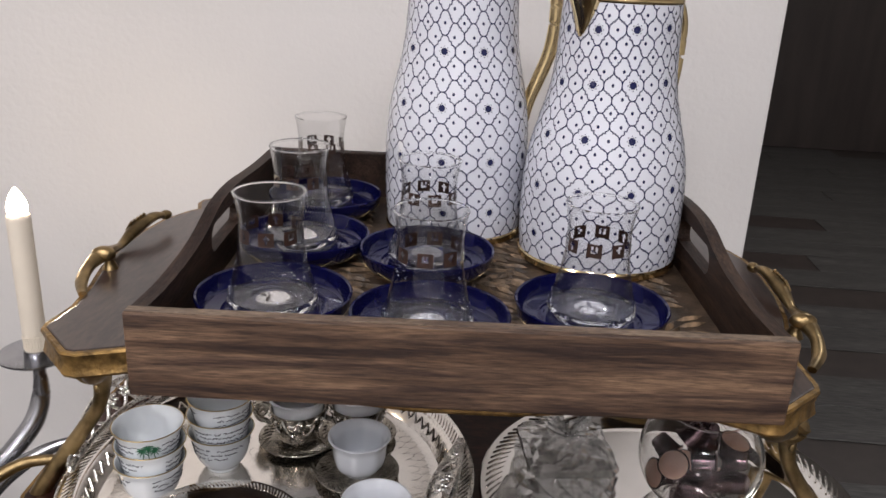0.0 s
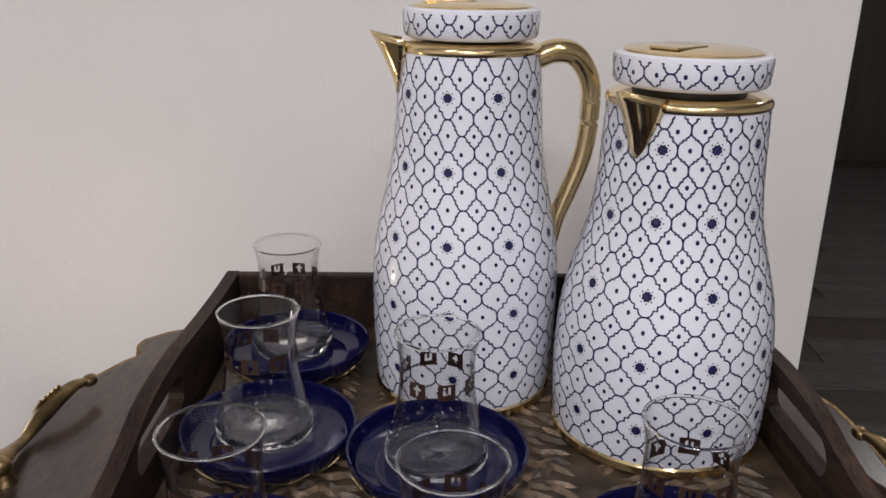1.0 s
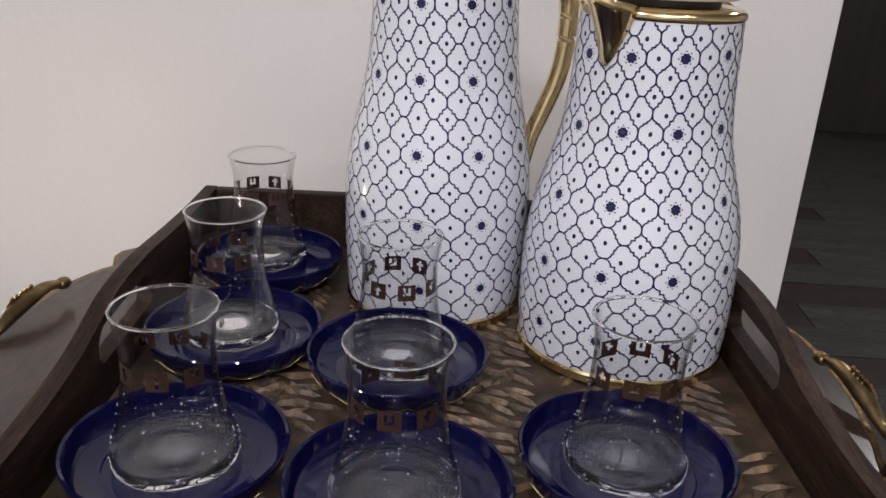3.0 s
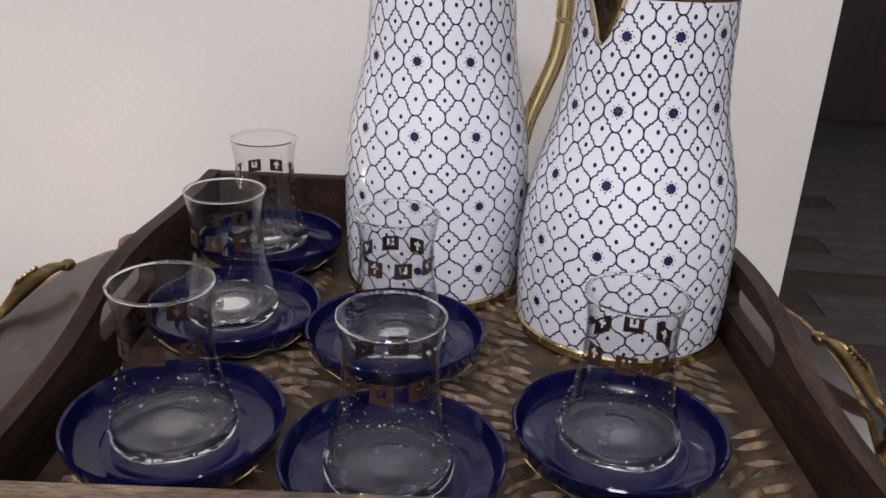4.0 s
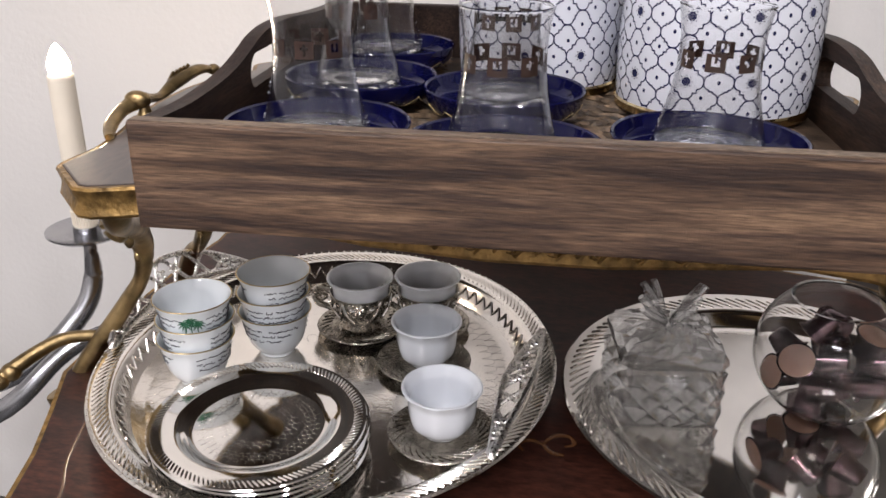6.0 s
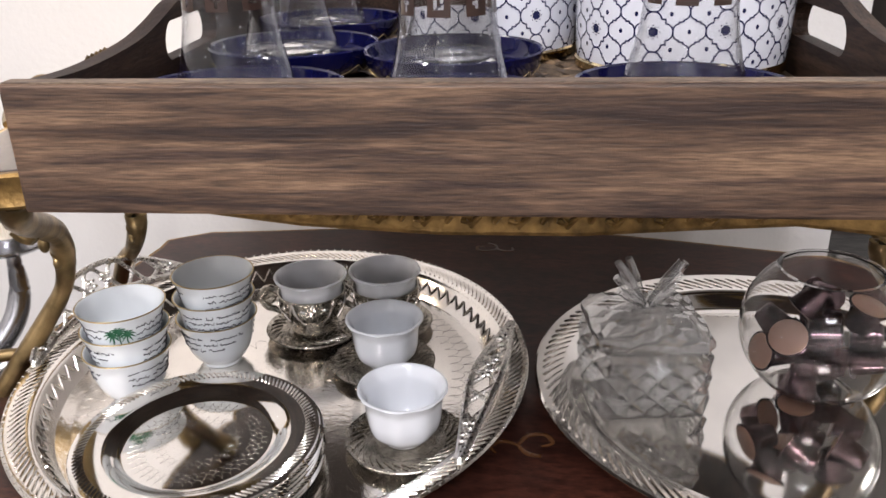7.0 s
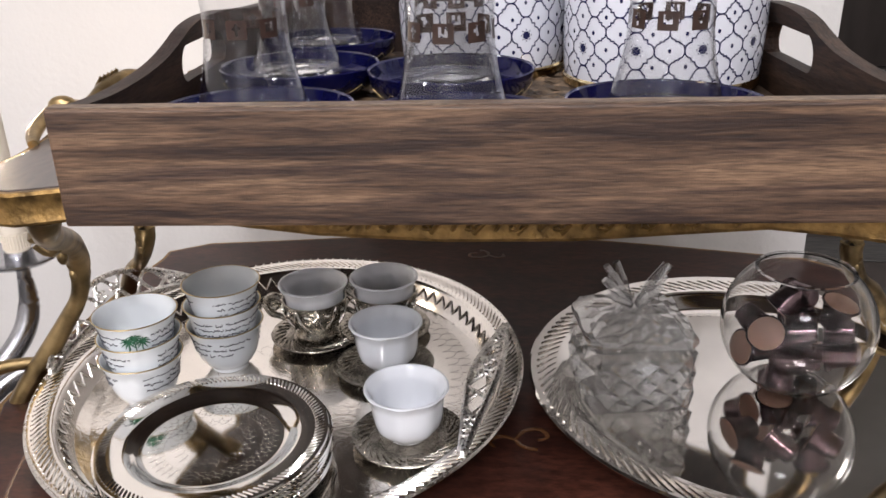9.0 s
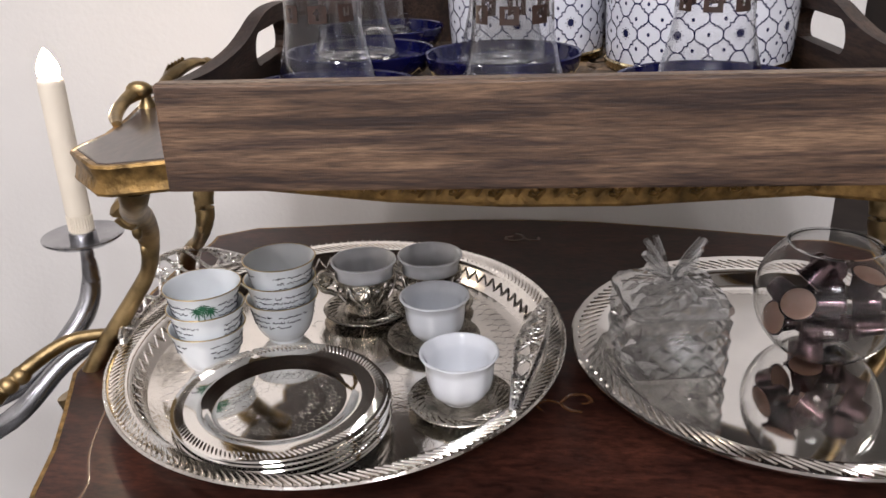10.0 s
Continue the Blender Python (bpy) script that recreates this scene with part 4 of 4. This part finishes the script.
def milk_cup(place, label, holder):
    c = thing("coffee_cup", label, "cup", pose(*place), "white milk glass cups")
    out = smooth_profile(CUP, 4)
    inn = [(r - .0020, z + .0004) for r, z in reversed(out[3:])]
    part("bowl", lathe([(0, .001), (.013, 0)] + out + [(.0313, .0424), (.0302, .0424)] + inn + [(.012, .006), (0, .0055)], 64, lobes=8, depth=.018), MILK, c, "opaque white glass")
    part("rim", lathe([(.0312, .0418), (.0322, .0422), (.0318, .0430), (.0306, .0430), (.0300, .0424), (.0306, .0420)], 64, close=True), MILK, c, "rounded rim")
    part("foot_ring", lathe([(.0130, .0004), (.0155, .0002), (.0165, .0016), (.0160, .0030), (.0130, .0020)], 40, close=True), MILK, c)
    if holder:
        h = part("holder", lathe([(0, -.010), (.020, -.010), (.0215, -.007), (.0165, -.003), (.0195, .001), (.0262, .008), (.0284, .016), (.0290, .024), (.0302, .0275), (.0292, .0278), (.0282, .024), (.0276, .016), (.0255, .009), (0, .0)], 64), OLDSILVER, c, "openwork tarnished silver cup holder")
        bm = bmesh.new()
        for i in range(10):
            a, d = 2 * math.pi * i / 10, math.pi / 10
            P = lambda t, z, r: (r * math.cos(t), r * math.sin(t), z)
            tube([P(a - d, .003, .0236), P(a - d * .3, .014, .0290), P(a, .026, .0305), P(a + d * .3, .014, .0290), P(a + d, .003, .0236)], .0013, 6, bm, steps=3)
            ball(P(a + d, .020, .0296), .0028, bm, 7, 5)
        part("filigree", bm, SILVER, h)
        bm = tube([(-.0285, 0, .022), (-.040, .002, .026), (-.048, .003, .018), (-.044, .002, .008), (-.036, .001, .006), (-.030, 0, .004)], (.003, .0038, .0036, .0034, .003, .0025), 8)
        tube([(-.040, .002, .020), (-.036, .003, .016), (-.040, .003, .012), (-.044, .003, .015), (-.041, .003, .018)], .0022, 6, bm)
        part("handle", bm, OLDSILVER, c, "scrolled silver handle")


small_saucer((-.0925, .610, TFL), "engraved silver saucer under a white cup")
milk_cup((-.0935, .614, TFL + .0036), "white milk glass coffee cup on a silver saucer", False)
small_saucer((-.1290, .712, TFL), "engraved silver saucer under a plain white cup")
milk_cup((-.1275, .715, TFL + .0036), "plain white milk glass cup on a silver saucer", False)
small_saucer((-.2040, .765, TFL), "engraved silver saucer under a cup holder")
milk_cup((-.2045, .766, TFL + .0150), "white glass cup in a silver filigree holder", True)
small_saucer((-.1420, .782, TFL), "engraved silver saucer under the rear cup holder")
milk_cup((-.1410, .783, TFL + .0150), "rear white glass cup in a silver holder", True)

# ---------------------------------------------------------------- crystal box
CB = pose(.0800, .702, LOW_Z + .0050, 0, 0, 10)
crystal = thing("crystal_box", "pressed crystal trinket box with butterfly finial", "box", CB)


def quilted(half, h, wall, n, rows, proud):
    """A square glass box with raised diamonds on its four sides, hollow inside."""
    bm = bmesh.new()
    for k in range(4):
        m_ = Matrix.Rotation(math.pi / 2 * k, 4, "Z")
        for i in range(n * 2):
            for j in range(rows * 2):
                x0, x1 = -half + half * i / n, -half + half * (i + 1) / n
                z0, z1 = h * j / (rows * 2), h * (j + 1) / (rows * 2)
                up = (i + j) % 2 == 0
                f = lambda a, b: -half - (proud if ((a + b) % 2 == 0) and 0 < a < n * 2 and 0 < b < rows * 2 else 0)
                q = [(x0, f(i, j), z0), (x1, f(i + 1, j), z0), (x1, f(i + 1, j + 1), z1), (x0, f(i, j + 1), z1)]
                vs = [bm.verts.new(m_ @ Vector(w)) for w in q]
                if up:
                    bm.faces.new((vs[0], vs[1], vs[2])), bm.faces.new((vs[0], vs[2], vs[3]))
                else:
                    bm.faces.new((vs[0], vs[1], vs[3])), bm.faces.new((vs[1], vs[2], vs[3]))
    a, b = half, half - wall
    sq = lambda r, z: [bm.verts.new((x * r, y * r, z)) for x, y in ((-1, -1), (1, -1), (1, 1), (-1, 1))]
    bm.faces.new(sq(a, 0))
    rim_o, rim_i, low = sq(a, h), sq(b, h), sq(b * .92, wall)
    for p, q in ((rim_o, rim_i), (rim_i, low)):
        for i in range(4):
            bm.faces.new((p[i], p[(i + 1) % 4], q[(i + 1) % 4], q[i]))
    bm.faces.new(low)
    bmesh.ops.remove_doubles(bm, verts=bm.verts, dist=1e-5)
    return bm


part("box_body", quilted(.0385, .055, .006, 4, 3, .0075), CRYSTAL, crystal, "diamond-cut crystal body", smooth=False)
bm = bmesh.new()
levels = [(.0415, .0556), (.0432, .0576), (.0428, .0620), (.0385, .0650), (.0330, .0680), (.0270, .0705), (.0200, .0735), (.0130, .0755), (.0080, .0775)]
rings = []
for lv, (r, z) in enumerate(levels):
    ring = []
    for i in range(32):
        a = 2 * math.pi * (i + .5) / 32
        c, s = math.cos(a), math.sin(a)
        k = r / max(abs(c), abs(s)) if r > .025 else r * (1 + .12 * math.cos(4 * a + math.pi))
        ring.append(bm.verts.new((k * c, k * s, z + (.0030 if (i // 2 + lv) % 2 and .01 < r < .0430 and lv > 1 else 0))))
    rings.append(ring)
for p, q in zip(rings, rings[1:]):
    for i in range(32):
        bm.faces.new((p[i], p[(i + 1) % 32], q[(i + 1) % 32], q[i]))
bm.faces.new(rings[0])
bm.faces.new(rings[-1])
lid = part("lid", bm, CRYSTAL, crystal, "domed crystal lid", smooth=False)
for s in (-1, 1):
    bm = bmesh.new()
    for k, (ang, ln) in enumerate(((34, .026), (46, .034), (58, .042), (70, .040))):
        a = radians(ang if s < 0 else 52)
        sp = (.002 if s < 0 else .0045) * (k - 1.5)
        tube([(s * .002, sp * .5, .076), (s * (.002 + ln * .55 * math.cos(a)), sp, .076 + ln * .55 * math.sin(a)), (s * (.002 + ln * math.cos(a)), sp * 1.3, .076 + ln * math.sin(a))], (.0022, .0040, .0028), 8, bm, steps=4)
    part("butterfly_wing", bm, CRYSTAL, lid, "fluted crystal butterfly wing")

# ---------------------------------------------------------------- bowl of capsules
BX, BY, BR = .215, .722, .0605
bowl = thing("fish_bowl", "clear round glass bowl filled with coffee capsules", "bowl", pose(BX, BY, LOW_Z + .0050))
prof = []
for k in range(20):
    a = radians(-62 + k * (62 + 52) / 19)
    prof.append((BR * math.cos(a), BR * .89 + BR * math.sin(a)))
z_low = prof[0][1]
prof = [(r, z - z_low + .0005) for r, z in prof]
inner = [(r - .0022, z + .0014 * (1 if i < 3 else 0)) for i, (r, z) in enumerate(prof)]
part("globe", lathe([(0, .0005)] + prof + [(prof[-1][0] + .0012, prof[-1][1] + .0012), (prof[-1][0] - .0012, prof[-1][1] + .0014)] + list(reversed(inner)) + [(0, .0034)], 80), CLEAR, bowl, "thin clear glass globe")
rng = random.Random(11)
spots = [(-.014, -.018, .016, 178, 6), (.018, .012, .018, -15, 20), (-.006, .028, .018, 10, -20),
         (-.038, -.018, .040, 20, -78), (-.030, -.030, .056, 38, -30), (-.010, -.036, .040, 250, 20), (.028, -.026, .042, 250, 40), (.038, .012, .042, 250, 60), (.012, .034, .045, 250, 30), (-.030, .022, .045, 120, 0), (.004, .000, .046, 250, 50),
         (-.008, .006, .072, 215, 20), (.026, -.008, .068, 12, 10), (.008, .028, .066, 250, 40)]
for k, (x, y, z, rx, ry) in enumerate(spots):
    cp = thing("coffee_capsule", "plum foil coffee capsule with a copper lid in a bowl", "capsule", pose(BX + x, BY + y, LOW_Z + .0050 + z, rx, ry, 0 if k in (3, 4) else rng.uniform(0, 90)), "capsules in the glass bowl")
    part("cup", lathe([(0, -.013), (.0075, -.013), (.0092, -.0115), (.0122, .006), (.0126, .0085), (.0150, .0090), (.0152, .0102), (.0140, .0106), (0, .0104)], 32), PLUM, cp, "dark plum foil cup")
    part("foil_lid", lathe([(0, .0112), (.0126, .0110), (.0136, .0106), (0, .0105)], 32), COPPER, cp, "matt copper foil lid")

# ---------------------------------------------------------------- candelabrum beside the trolley
CX, CY = -.515, .799
cand = thing("candelabrum", "tall pewter candelabrum with curved arms standing beside the trolley", "candle holder", pose(-.80, .74, 0))
ox, oy = CX + .80, CY - .74
part("drip_pan", lathe([(0, .655), (.010, .655), (.014, .661), (.036, .664), (.0415, .668), (.0415, .670), (.0355, .667), (.014, .6655), (.0135, .674), (0, .674)], 48, m=Matrix.Translation((ox, oy, 0))), STEEL, cand, "round pewter drip pan")
part("arm", tube([(ox, oy, .658), (ox, oy, .640), (ox - .004, oy + .002, .610), (ox - .012, oy - .012, .578), (ox - .040, oy - .045, .540), (ox - .080, oy - .065, .512), (ox - .15, oy - .075, .492), (0, 0, .50)], (.006, .0075, .0105, .0115, .0115, .011, .010, .010), 14), STEEL, cand, "curved pewter arm")
part("arm", tube([(ox + .045, oy - .02, .572), (ox + .015, oy - .035, .562), (ox - .015, oy - .062, .545), (ox - .060, oy - .10, .500), (ox - .16, oy - .10, .45), (0, 0, .42)], (.004, .008, .010, .011, .011, .010), 14), STEEL, cand, "curved pewter arm")
part("stem", lathe([(0, .30), (.012, .30), (.015, .34), (.011, .38), (.018, .44), (.012, .50), (.014, .56), (0, .57)], 32), STEEL, cand)
part("base", lathe([(0, 0), (.12, 0), (.12, .010), (.09, .02), (.03, .035), (.014, .06), (.012, .30), (0, .30)], 48), STEEL, cand)
candle = thing("led_candle", "ivory wax LED candle, lit, in a pewter drip pan", "candle", pose(CX, CY, .674))
part("shaft", lathe([(0, 0), (.0118, 0), (.0122, .002), (.0122, .020), (.0126, .0205), (.0126, .155), (.0120, .159), (.0100, .161), (0, .161)], 40), WAX, candle, "ivory wax shaft")
part("socket_ribs", wave_ring(.0124, .0126, .002, .018, 28, .0007, bmesh.new(), 0), WAX, candle)
part("bulb", lathe(smooth_profile([(0, .160), (.0075, .161), (.0105, .166), (.0098, .173), (.0060, .182), (.0022, .188), (0, .190)], 4), 32), FLAME, candle, "glowing flame-shaped bulb")

# ---------------------------------------------------------------- floor planks
floor_ob = bpy.data.objects["floor"]
plank = part("plank", box(-.60, .60, -.0885, .0885, -.003, 0, .0015), FLOOR, floor_ob, smooth=False, m=pose(2.6, -3.26, 0)).data
rng = random.Random(5)
for r in range(48):
    for c in range(5):
        y = -3.08 + r * .18
        x = -2.6 + c * 1.205 + (r * .47 % 1.2)
        if -2.1 < x < 2.65 and not (y > 1.1 and x < .95) and abs(y) + abs(x) > .0:
            shared("plank", plank, floor_ob, pose(x, y, rng.uniform(-.0006, 0), 0, 0, 0))
